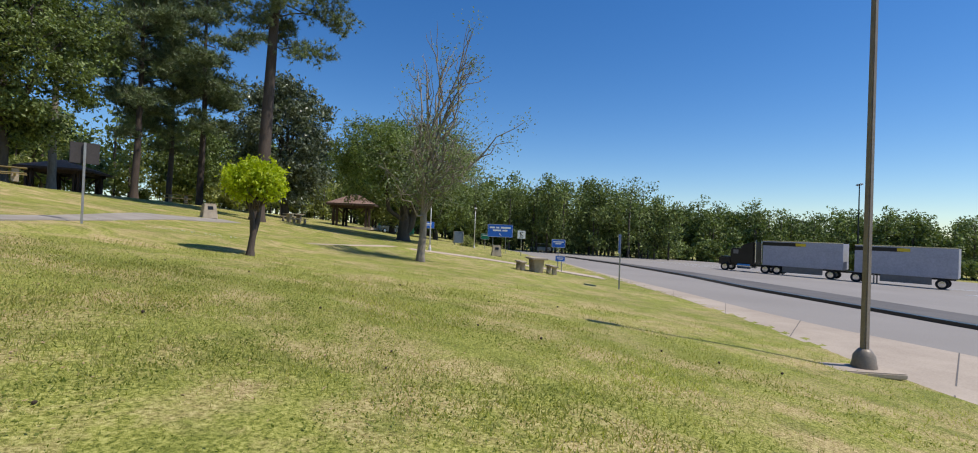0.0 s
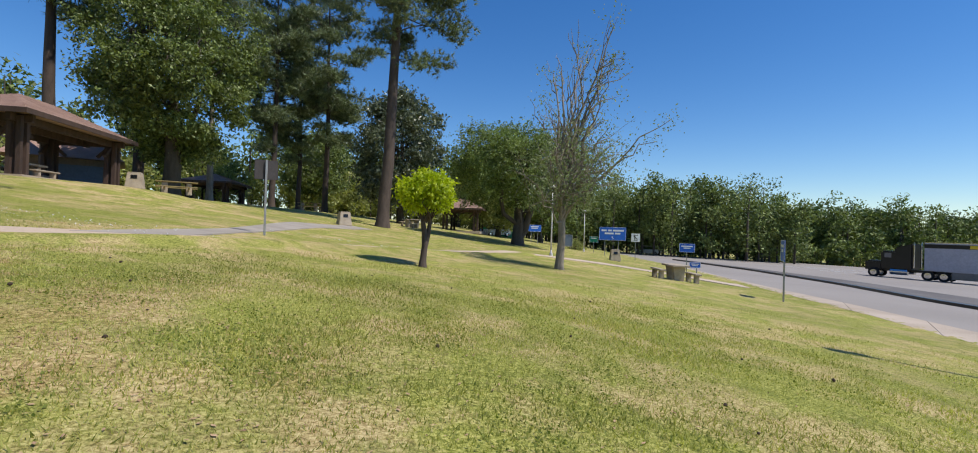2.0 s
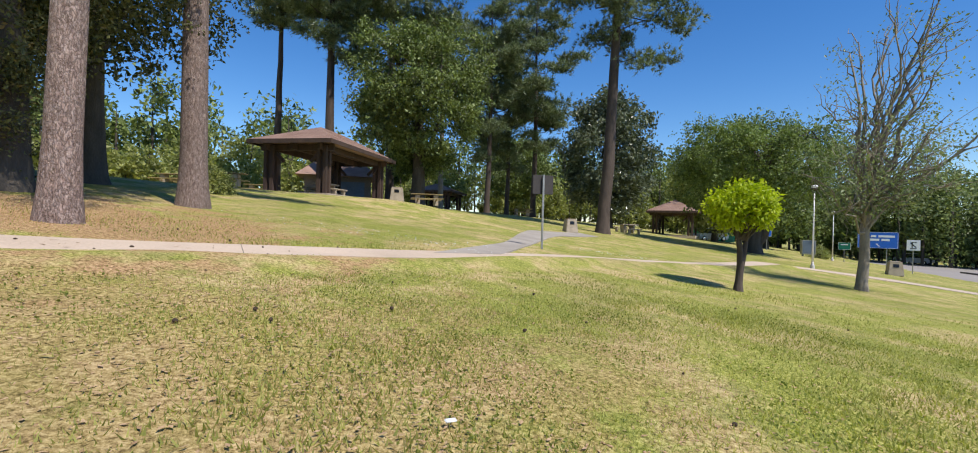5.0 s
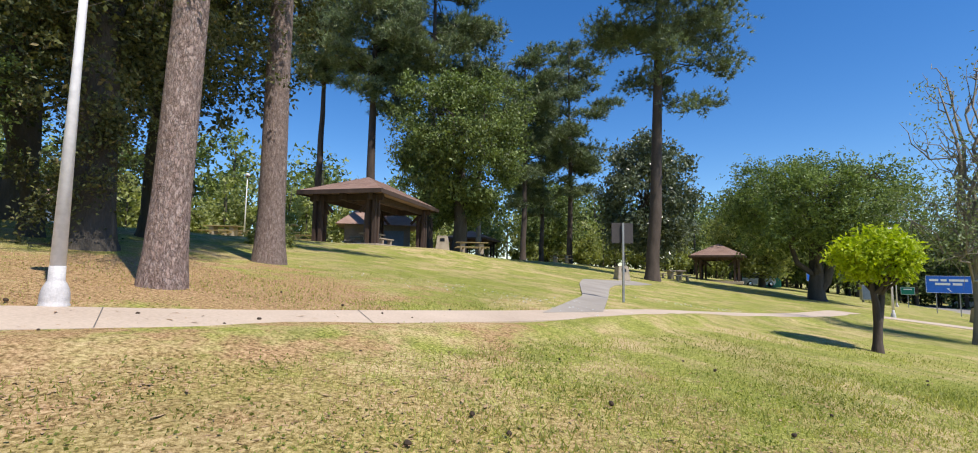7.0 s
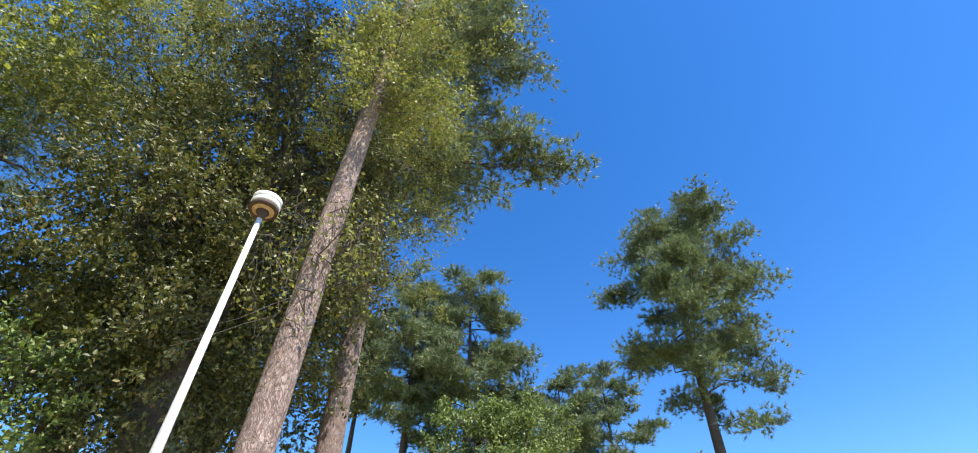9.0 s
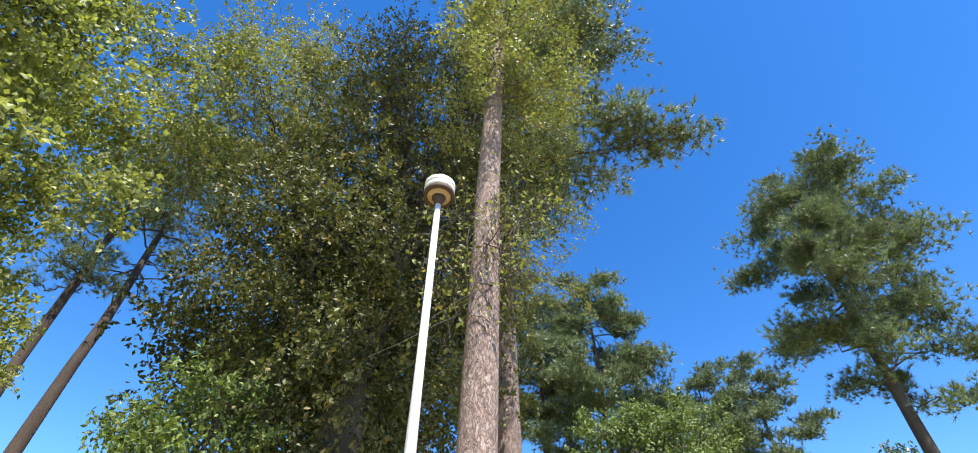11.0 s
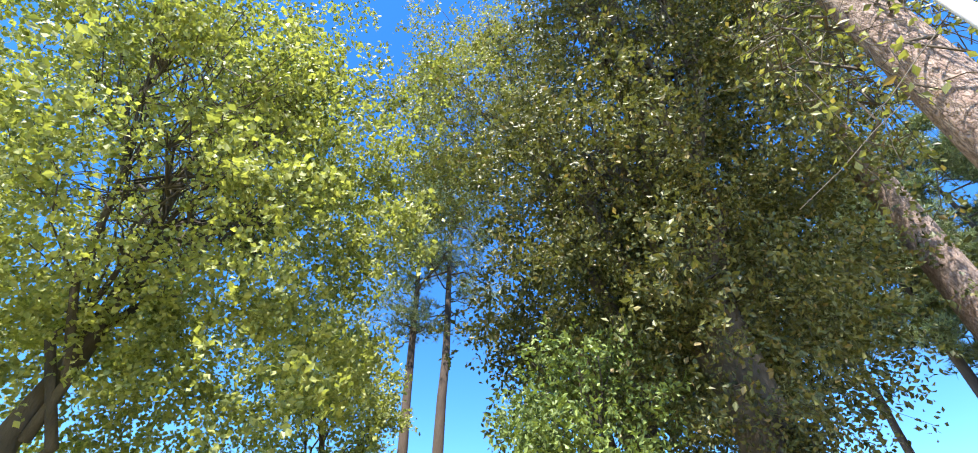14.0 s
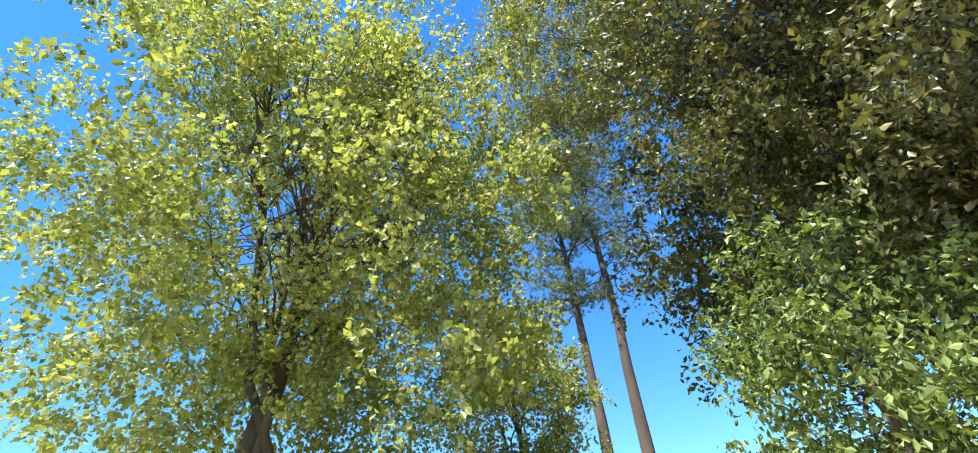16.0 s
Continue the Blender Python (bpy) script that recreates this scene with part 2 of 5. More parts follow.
SHADEDLEAF = leafy("shaded_leaf", (0.016, 0.024, 0.008), (0.18, 0.187, 0.066), 0.17, 0.48, (0.32, 0.24, 0.11))
MAPLELEAF = leafy("maple_leaf", (0.115, 0.142, 0.042), (0.385, 0.40, 0.15), 0.36, 0.45)
VINELEAF = leafy("vine_leaf", (0.10, 0.115, 0.035), (0.33, 0.335, 0.13), 0.34, 0.45, (0.27, 0.17, 0.08))
LIMELEAF = leafy("lime_leaf", (0.24, 0.32, 0.012), (0.52, 0.58, 0.02), 0.4)
MAGNOLIALEAF = leafy("magnolia_leaf", (0.025, 0.038, 0.018), (0.20, 0.23, 0.15), 0.15, 0.28)
GREYLEAF = leafy("grey_leaf", (0.10, 0.135, 0.065), (0.30, 0.345, 0.19), 0.3, 0.5)
WOODSLEAF = leafy("woods_leaf", (0.022, 0.04, 0.01), (0.25, 0.31, 0.09), 0.15, 0.6)
GRASSLEAF = leafy("grass_blade", (0.19, 0.215, 0.045), (0.50, 0.48, 0.16), 0.45, 0.7, (0.62, 0.50, 0.27))
CLOVER = leafy("clover_leaf", (0.13, 0.165, 0.035), (0.27, 0.30, 0.07), 0.45, 0.7)


# ---- mesh helpers ----
def data_of(name, verts, faces, material, smooth=False):
    me = bpy.data.meshes.new(name)
    verts, faces = np.asarray(verts, float), np.asarray(faces, int)
    n = faces.shape[1]
    me.vertices.add(len(verts))
    me.vertices.foreach_set("co", verts.ravel())
    me.loops.add(faces.size)
    me.loops.foreach_set("vertex_index", faces.ravel())
    me.polygons.add(len(faces))
    me.polygons.foreach_set("loop_start", np.arange(0, faces.size, n))
    me.polygons.foreach_set("use_smooth", np.full(len(faces), smooth))
    me.update(calc_edges=True)
    me.materials.append(material)
    return me


def part(name, bm, material, parent=None, label="", smooth=False):
    """Links a bmesh (or ready mesh data) as one mesh object under a thing or a part."""
    if isinstance(bm, bmesh.types.BMesh):
        me = bpy.data.meshes.new(name)
        bm.to_mesh(me)
        bm.free()
        me.materials.append(material)
        if smooth:
            me.polygons.foreach_set("use_smooth", np.full(len(me.polygons), True))
    else:
        me = bm
    ob = new(name, me)
    if parent:
        ob.parent = parent
    if label:
        ob["label"] = label
    return ob


def thing(name, place, label, category, group="", kind="", turn=0.0):
    ob = new(name)
    ob.empty_display_size = 0.2
    ob.matrix_basis = Matrix.Translation(place) @ Matrix.Rotation(radians(turn), 4, "Z")
    return tagged(ob, label, category, group, kind)


def box(size, at=(0, 0, 0), bevel=0.01, turn=(0, 0, 0), bm=None):
    """A bevelled box whose centre is at."""
    own = bmesh.new()
    bmesh.ops.create_cube(own, size=1.0)
    bmesh.ops.scale(own, vec=size, verts=own.verts)
    if bevel:
        bmesh.ops.bevel(own, geom=own.edges[:], offset=min(bevel, 0.4 * min(size)), segments=2, affect="EDGES", clamp_overlap=True)
    bmesh.ops.transform(own, matrix=pose(*at, *turn), verts=own.verts)
    return own


def joined(*parts):
    out = bmesh.new()
    for p in parts:
        me = bpy.data.meshes.new("t")
        p.to_mesh(me)
        p.free()
        out.from_mesh(me)
        bpy.data.meshes.remove(me)
    return out


def lathe(profile, sides=20, at=(0, 0, 0), turn=(0, 0, 0)):
    """A turned shape from rows of radius and height."""
    bm = bmesh.new()
    rings = []
    for r, z in profile:
        rings.append([bm.verts.new((r * math.cos(a), r * math.sin(a), z)) for a in (2 * math.pi * k / sides for k in range(sides))])
    for a, b in zip(rings, rings[1:]):
        for k in range(sides):
            bm.faces.new((a[k], a[(k + 1) % sides], b[(k + 1) % sides], b[k]))
    bm.faces.new(rings[0][::-1])
    bm.faces.new(rings[-1])
    bmesh.ops.transform(bm, matrix=pose(*at, *turn), verts=bm.verts)
    return bm


def tube(points, radii, sides=7):
    """Vertices and quads of a bent, tapered tube."""
    pts, rad = np.asarray(points, float), np.asarray(radii, float)
    d = np.gradient(pts, axis=0)
    d /= np.linalg.norm(d, axis=1)[:, None] + 1e-9
    ref = np.where(np.abs(d[:, 2:3]) > 0.9, np.array([[1.0, 0, 0]]), np.array([[0, 0, 1.0]]))
    u = np.cross(d, ref)
    u /= np.linalg.norm(u, axis=1)[:, None] + 1e-9
    for i in range(1, len(u)):
        u[i] = u[i - 1] - d[i] * (u[i - 1] @ d[i])
        u[i] /= np.linalg.norm(u[i]) + 1e-9
    w = np.cross(d, u)
    a = np.linspace(0, 2 * np.pi, sides, endpoint=False)
    ring = np.cos(a)[None, :, None] * u[:, None, :] + np.sin(a)[None, :, None] * w[:, None, :]
    v = (pts[:, None, :] + ring * rad[:, None, None]).reshape(-1, 3)
    n = len(pts)
    i, k = np.meshgrid(np.arange(n - 1), np.arange(sides), indexing="ij")
    k2 = (k + 1) % sides
    f = np.stack([i * sides + k, i * sides + k2, (i + 1) * sides + k2, (i + 1) * sides + k], -1).reshape(-1, 4)
    return v, f


def merged(pieces):
    vs, fs, n = [], [], 0
    for v, f in pieces:
        vs.append(v)
        fs.append(f + n)
        n += len(v)
    return np.concatenate(vs), np.concatenate(fs)


def leaves(centres, size, rng, slim=0.5, droop=0.3, corners=4):
    """A bent leaf of four (far off: three) corners at every centre, turned at random."""
    n = len(centres)
    d = rng.normal(size=(n, 3))
    d[:, 2] -= droop
    d /= np.linalg.norm(d, axis=1)[:, None]
    e = rng.normal(size=(n, 3))
    e[:, 2] += 0.0
    e -= d * (e * d).sum(1)[:, None]
    e /= np.linalg.norm(e, axis=1)[:, None]
    up = np.cross(d, e)
    ln = size * rng.uniform(0.6, 1.35, (n, 1))
    v = np.stack([centres, centres + d * ln * 0.5 + e * ln * slim * 0.5 + up * ln * 0.1, centres + d * ln, centres + d * ln * 0.5 - e * ln * slim * 0.5 + up * ln * 0.1], 1)
    if corners == 3:
        v = v[:, 1:]
    return v.reshape(-1, 3), np.arange(corners * n).reshape(n, corners)


def bend(a, b, rng, wander, n=6):
    """A wandering line from a to b."""
    t = np.linspace(0, 1, n)[:, None]
    p = np.asarray(a) * (1 - t) + np.asarray(b) * t
    k = rng.normal(size=(n, 3)) * wander
    k[0] = k[-1] = 0
    return p + k


def broadleaf(name, place, height, trunk_r, bottom, radius, leaf, n_leaves, seed, label, material, bark, squash=1.0, clumps=90, limbs=9, spread=0.55, offset=(0, 0), trunk_sides=12, slim=0.55, forked=False, hollow=0.45, boxy=False):
    """A leafy tree: tapered trunk, limbs, twigs, and a crown of separate leaves in uneven clumps."""
    rng = np.random.default_rng(seed)
    root = thing(name, (*place, land(*place) - 0.08), label, "tree")
    top = height * 0.72
    mid = np.array([offset[0], offset[1], (bottom + height) / 2])
    half = (height - bottom) / 2
    flare = [(0, 0, -0.1), (0, 0, 0.25), (0, 0, 0.8)]
    rest = bend((0, 0, 0.8), (offset[0] * 0.6, offset[1] * 0.6, top), rng, 0.12, 7)[1:]
    trunk = [tube(np.array(flare + [tuple(p) for p in rest]), np.concatenate([[trunk_r * 1.45, trunk_r * 1.15, trunk_r], np.linspace(trunk_r * 0.9, trunk_r * 0.22, 6)]), trunk_sides)]
    if forked:
        trunk.append(tube(bend((0, 0, 0.6), (radius * 0.35, -radius * 0.2, top * 0.9), rng, 0.12, 7), np.linspace(trunk_r * 0.75, trunk_r * 0.2, 7), trunk_sides))
    ends = []
    for k in range(clumps):
        d = rng.normal(size=3)
        d /= (np.abs(d) ** 3.2).sum() ** (1 / 3.2) * 1.12 if boxy else np.linalg.norm(d)
        r = rng.uniform(hollow, 1.0) ** 0.6 * rng.uniform(0.82, 1.08)
        p = mid + d * np.array([radius, radius, half * squash]) * r
        p[2] = max(p[2], bottom + rng.uniform(0, 0.5))
        ends.append(p)
    ends = np.array(ends)
    for k in range(limbs):
        a = 2 * math.pi * (k + rng.uniform(-0.3, 0.3)) / limbs
        z0 = rng.uniform(max(0.25 * bottom, 0.8) if forked else bottom * 0.75, top * 0.9)
        e = ends[int(rng.integers(len(ends)))] * 0.4 + 0.6 * (mid + np.array([math.cos(a) * radius * 0.7, math.sin(a) * radius * 0.7, rng.uniform(-0.2, 0.8) * half]))
        f = z0 / top
        s = np.array([offset[0] * 0.6 * f, offset[1] * 0.6 * f, z0])
        r0 = trunk_r * (1 - 0.75 * f) * 0.5
        line = bend(s, e, rng, 0.05 * radius, 7)
        trunk.append(tube(line, np.linspace(r0, r0 * 0.2, 7), 6))
        near = ends[np.argsort(np.linalg.norm(ends - e, axis=1))[: max(4, clumps // limbs)]]
        for q in near:
            trunk.append(tube(bend(line[int(rng.integers(3, 7))], q, rng, 0.04 * radius, 5), np.linspace(r0 * 0.28, 0.008, 5), 4))
    v, f = merged(trunk)
    part("trunk", data_of(name + "_trunk", v, f, bark, True), bark, root)
    # leaves sit in sprays along short drooping twigs
    n_sprays = n_leaves // 11
    which = rng.integers(0, len(ends), n_sprays)
    size = rng.uniform(0.6, 1.4, len(ends))
    c = ends[which] + np.clip(rng.normal(size=(n_sprays, 3)), -1.6, 1.6) * (spread * size[which])[:, None] * np.array([1, 1, 0.7])
    d = rng.normal(size=(n_sprays, 3)) + (c - mid) / radius * 0.8
    d[:, 2] -= 0.35
    d /= np.linalg.norm(d, axis=1)[:, None]
    step = np.tile(np.linspace(0, 1, 11), n_sprays)[:, None] * leaf * 2.9
    c = np.repeat(c, 11, 0) + np.repeat(d, 11, 0) * step + rng.normal(size=(n_sprays * 11, 3)) * leaf * 0.42
    v, f = leaves(c, leaf, rng, slim)
    tagged(part("crown", data_of(name + "_crown", v, f, material), material, root), kind="stuff")
    return root


def tuft_mesh(points, dirs, length, per, width, rng):
    """Bundles of needles, each a long thin triangle, round every twig's end."""
    n = len(points)
    p = np.repeat(points, per, 0)
    d = np.repeat(dirs, per, 0) * 0.75 + rng.normal(size=(n * per, 3)) * 0.62
    d /= np.linalg.norm(d, axis=1)[:, None]
    e = np.cross(d, rng.normal(size=d.shape))
    e /= np.linalg.norm(e, axis=1)[:, None]
    ln = length * rng.uniform(0.7, 1.2, (n * per, 1))
    p = p - d * ln * 0.15
    v = np.stack([p - e * width, p + e * width, p + d * ln], 1).reshape(-1, 3)
    return v, np.arange(3 * n * per).reshape(-1, 3)


def pine(name, place, height, trunk_r, first, reach, seed, label, tufts=1100, per=13, needle=0.42, width=0.02, lean=(0, 0), sides=14, side_bias=(0, 0), bark=None, boughs=42, pad_size=1.0, wander=0.035):
    """A tall pine: bare plated trunk, crooked boughs high up, needles in tufts."""
    rng = np.random.default_rng(seed)
    root = thing(name, (*place, land(*place) - 0.08), label, "pine tree")
    zs = np.array([-0.1, 0.15, 0.5, 1.2] + list(np.linspace(2.2, height, 12)))
    rad = np.where(zs < 1.2, trunk_r * (1 + 0.4 * (1 - np.clip(zs, 0, 1.2) / 1.2) ** 2), trunk_r * (1 - 0.86 * ((zs - 1.2) / (height - 1.2)) ** 1.15))
    wob = np.cumsum(rng.normal(size=(len(zs), 2)) * wander, 0) * (zs > 2.2)[:, None]
    line = np.stack([lean[0] * zs / height + wob[:, 0], lean[1] * zs / height + wob[:, 1], zs], 1)
    v, f = tube(line, rad, sides)
    bark = bark or BARK
    part("trunk", data_of(name + "_trunk", v, f, bark, True), bark, root)
    wood, pts, dirs = [], [], []
    for k in range(boughs):
        h = rng.uniform(0, 1) ** 0.8
        z = first + (height - first) * h
        a = rng.uniform(0, 2 * math.pi)
        ln = reach * (0.32 + 0.68 * min(1.0, h / 0.38)) * (1.0 - 0.66 * h ** 2.0) * rng.uniform(0.4, 1.15)
        dx, dy = math.cos(a) + side_bias[0], math.sin(a) + side_bias[1]
        s = np.array([np.interp(z, zs, line[:, 0]), np.interp(z, zs, line[:, 1]), z])
        e = s + np.array([dx * ln, dy * ln, ln * rng.uniform(-0.3, 0.6)])
        r0 = 0.02 + 0.05 * ln / reach * trunk_r / 0.3
        path = bend(s, e, rng, 0.06 * ln, 6)
        wood.append(tube(path, np.linspace(r0, 0.012, 6), 5))
        # flat pads of needles at the twigs' ends, with bare wood and sky between them
        for j in range(max(4, int(ln * 2.4))):
            t = rng.uniform(0.42, 1.0) ** 0.8
            b = np.array([np.interp(t, np.linspace(0, 1, 6), path[:, i]) for i in range(3)])
            d = rng.normal(size=3) * np.array([1, 1, 0.4]) + np.array([dx, dy, 0.45]) * 0.6
            d /= np.linalg.norm(d)
            q = b + d * rng.uniform(0.4, 1.0) * (0.6 + 0.12 * ln)
            wood.append(tube(np.array([b, (b + q) / 2 + rng.normal(size=3) * 0.05, q]), [0.02, 0.014, 0.008], 3))
            pad = rng.uniform(0.7, 1.35) * pad_size
            for _ in range(max(3, int(tufts / (boughs * 4.4)))):
                o = rng.normal(size=3) * np.array([0.27, 0.27, 0.13]) * pad
                pts.append(q + o)
                u = o / pad * 1.6 + np.array([0, 0, 0.5]) + d * 0.4
                dirs.append(u / np.linalg.norm(u))
    v, f = merged(wood)
    tagged(part("bough_wood", data_of(name + "_boughs", v, f, BARK_DARK, True), BARK_DARK, root), kind="stuff")
    v, f = tuft_mesh(np.array(pts), np.array(dirs), needle, per, width, rng)
    tagged(part("needles", data_of(name + "_needles", v, f, NEEDLE), NEEDLE, root), kind="stuff")
    return root


def woods(name, line, depth, count, low, high, seed, label, material=None, leaf=0.55, per=420):
    """A far belt of mixed trees along a line, too many to count."""
    rng = np.random.default_rng(seed)
    line = np.array(line, float)
    seg = np.linalg.norm(np.diff(line, axis=0), axis=1)
    cum = np.concatenate([[0], np.cumsum(seg)])
    cs, tr = [], []
    for k in range(count):
        t = rng.uniform(0, cum[-1])
        x, y = np.interp(t, cum, line[:, 0]), np.interp(t, cum, line[:, 1])
        i = min(len(seg) - 1, np.searchsorted(cum, t, "right") - 1)
        nrm = np.array([-(line[i + 1] - line[i])[1], (line[i + 1] - line[i])[0]]) / seg[i]
        o = rng.random() * depth
        x, y = x + nrm[0] * o, y + nrm[1] * o
        h = rng.uniform(low, high) * (0.62 if abs(o) < 0.15 * abs(depth) else 1)
        z, r = land(x, y) - 0.1, h * rng.uniform(0.2, 0.32)
        base = rng.uniform(0.0, 0.12) * h
        m = int(rng.integers(10, 17))
        d = rng.normal(size=(m, 3))
        d /= np.linalg.norm(d, axis=1)[:, None]
        heart = np.array([x, y, z + (h + base) / 2]) + d * np.array([r, r, (h - base) / 2]) * rng.uniform(0.5, 1, (m, 1))
        c = heart[rng.integers(0, m, per)] + np.clip(rng.normal(size=(per, 3)), -1.4, 1.4) * r * 0.23
        c[:, 2] = np.maximum(c[:, 2], z + 0.1)
        cs.append(c)
        tr.append(tube(np.array([(x, y, z - 0.2), (x, y, z + h * 0.45), (x + rng.normal() * 0.3, y, z + h * 0.85)]), [h * 0.016, h * 0.012, 0.03], 5))
    root = thing(name, (0, 0, 0), label, "woods", kind="stuff")
    v, f = merged(tr)
    tagged(part("trunks", data_of(name + "_trunks", v, f, BARK_DARK, True), BARK_DARK, root), kind="stuff")
    v, f = leaves(np.concatenate(cs), leaf, rng, 1.0, 0.3, 3)
    tagged(part("foliage", data_of(name + "_foliage", v, f, material or WOODSLEAF), WOODSLEAF, root), kind="stuff")
    return root


def strip(name, left, right, material, lift, thick, label, category, step=1.0, kind="structure"):
    """A slab that follows the land between two lines of the plan."""
    left, right = np.array(left, float), np.array(right, float)

    def even(line, n):
        c = np.concatenate([[0], np.cumsum(np.linalg.norm(np.diff(line, axis=0), axis=1))])
        t = np.linspace(0, c[-1], n)
        p = np.stack([np.interp(t, c, line[:, i]) for i in (0, 1)], 1)
        k = max(1, n // (4 * len(line)))
        for _ in range(k if len(line) > 2 else 0):
            p[1:-1] = 0.25 * p[:-2] + 0.5 * p[1:-1] + 0.25 * p[2:]
        return p
    n = max(3, int(np.linalg.norm(np.diff(left, axis=0), axis=1).sum() / step))
    a, b = even(left, n), even(right, n)
    m = max(2, int(np.linalg.norm(a - b, axis=1).max() / max(step * 2, 1.0)) + 1)
    t = np.linspace(0, 1, m)[None, :, None]
    g = a[:, None, :] * (1 - t) + b[:, None, :] * t
    z = np.array([[land(x, y) + lift for x, y in row] for row in g])
    top = np.concatenate([g, z[..., None]], 2).reshape(-1, 3)
    low = top.copy()
    low[:, 2] -= thick
    v = np.concatenate([top, low])
    k = n * m
    i, j = np.meshgrid(np.arange(n - 1), np.arange(m - 1), indexing="ij")
    q = np.stack([i * m + j, (i + 1) * m + j, (i + 1) * m + j + 1, i * m + j + 1], -1).reshape(-1, 4)
    if np.cross(top[q[0][1]] - top[q[0][0]], top[q[0][2]] - top[q[0][0]])[2] < 0:
        q = q[:, ::-1]
    fs = [q]
    for j in (0, m - 1):
        i = np.arange(n - 1)
        fs.append(np.stack([i * m + j, (i + 1) * m + j, (i + 1) * m + j + k, i * m + j + k], -1))
    for i in (0, n - 1):
        j = np.arange(m - 1)
        fs.append(np.stack([i * m + j, i * m + j + 1, i * m + j + 1 + k, i * m + j + k], -1))
    ob = new(name, data_of(name, v, np.concatenate(fs), material))
    return tagged(ob, label, category, kind=kind)

# ---- ground, road and walks ----
PATH_NEAR = [(-20, -1.0), (-13.0, 4.2), (-9.0, 7.2), (-7.8, 8.3), (-5.0, 10.9), (-0.9, 15.5), (6.0, 21.6), (12.4, 27.4), (17.0, 25.6), (20.2, 22.6), (22.4, 19.4)]
PATH_FAR = [(-20.4, -0.3), (-13.5, 4.8), (-9.55, 7.95), (-8.2, 8.95), (-5.3, 11.75), (-1.2, 16.4), (5.6, 22.6), (12.2, 28.8), (18.2, 27.2), (21.6, 24.2), (24.0, 21.6)]
LIP_X, LIP_Y = [p[0] for p in PATH_NEAR[:8]], [p[1] for p in PATH_NEAR[:8]]
EDGE = [(-1.5, -14), (9.0, 0.6), (13.0, 4.9), (15.0, 7.4), (18.5, 11.7), (20.7, 15.2), (25.4, 22.6), (34, 36), (46, 58), (60, 84)]


def edge_side(x, y):
    """Metres beyond the lawn's edge towards the road."""
    best, side = 1e9, 0.0
    for (ax, ay), (bx, by) in zip(EDGE, EDGE[1:]):
        dx, dy = bx - ax, by - ay
        l2 = dx * dx + dy * dy
        t = max(0.0, min(1.0, ((x - ax) * dx + (y - ay) * dy) / l2))
        d = math.hypot(x - ax - t * dx, y - ay - t * dy)
        if d < best:
            best, side = d, (1 if (x - ax) * dy - (y - ay) * dx > 0 else -1)
    return best * side


def turf_lip(x, y):
    """The turf stands a little proud of the footpath on its lower side."""
    if not -15 < x < 13:
        return 0.0
    d = (np.interp(x, LIP_X, LIP_Y) - y) * 0.72
    return (0.085 + 0.065 * max(0.0, min(1.0, (x + 5.5) / 3.0))) * math.exp(-((d - 0.5) / 0.4) ** 2)


def make_ground():
    def axis(lo, hi, step):
        core = np.arange(lo, hi + step / 2, step)
        out = np.cumsum(1.35 ** np.arange(1, 20) * step * 2)
        out = out[out < 1500]
        return np.concatenate([lo - out[::-1], core, hi + out])
    xs, ys = axis(-34, 36, 0.3), axis(-12, 60, 0.3)
    v = []
    for y in ys:
        for x in xs:
            z = land(x, y)
            if -40 < x < 120 and -60 < y < 120:
                e = edge_side(x, y)
                z -= 0.3 * max(0.0, min(1.0, (e - 0.5) / 0.7))
                z += 0.03 * noise.noise((x * 0.5, y * 0.5, 0)) * (e < 0) + turf_lip(x, y)
            elif x > 0:
                z -= 0.3
            v.append((x, y, z))
    n = len(xs)
    i, j = np.meshgrid(np.arange(len(ys) - 1), np.arange(n - 1), indexing="ij")
    f = np.stack([i * n + j, i * n + j + 1, (i + 1) * n + j + 1, (i + 1) * n + j], -1).reshape(-1, 4)
    tagged(new("ground", data_of("ground", v, f, LAWN, True)), "mown lawn, green with dry straw-coloured patches", "lawn", kind="structure")


make_ground()
far_edge = [(60, -40), (75, -20), (100, 5), (112, 30), (100, 52), (84, 66), (72, 74), (66, 80), (62, 86)]
strip("parking_lot", [(x + 0.5, y - 0.5) for x, y in EDGE], far_edge, ASPHALT, -0.1, 0.2, "pale worn asphalt of the parking lot and drive", "road", 1.2)
strip("roadside_walk", EDGE[1:8], [(15.7, 1.6), (17.0, 6.0), (18.6, 9.2), (21.4, 13.6), (23.2, 17.0), (27.6, 24.8), (35.4, 37)], CONCRETE, 0.0, 0.22, "cracked concrete walk along the drive", "pavement", 0.8)
ISLAND = [(21.0, -4.0), (23.8, 3.8), (27.6, 10.5), (29.8, 14.7), (36.0, 23.0), (43.0, 35.2), (50.0, 52.6)]
strip("traffic_island", [(x + 0.5, y - 0.3) for x, y in ISLAND], [(27, -5), (29.5, 4.2), (35.0, 13.0), (38.2, 18.6), (42.5, 26), (46.5, 36), (51.5, 52.3)], STAINED, 0.0, 0.2, "dark stained asphalt island between drive and lot", "traffic island", 0.9)
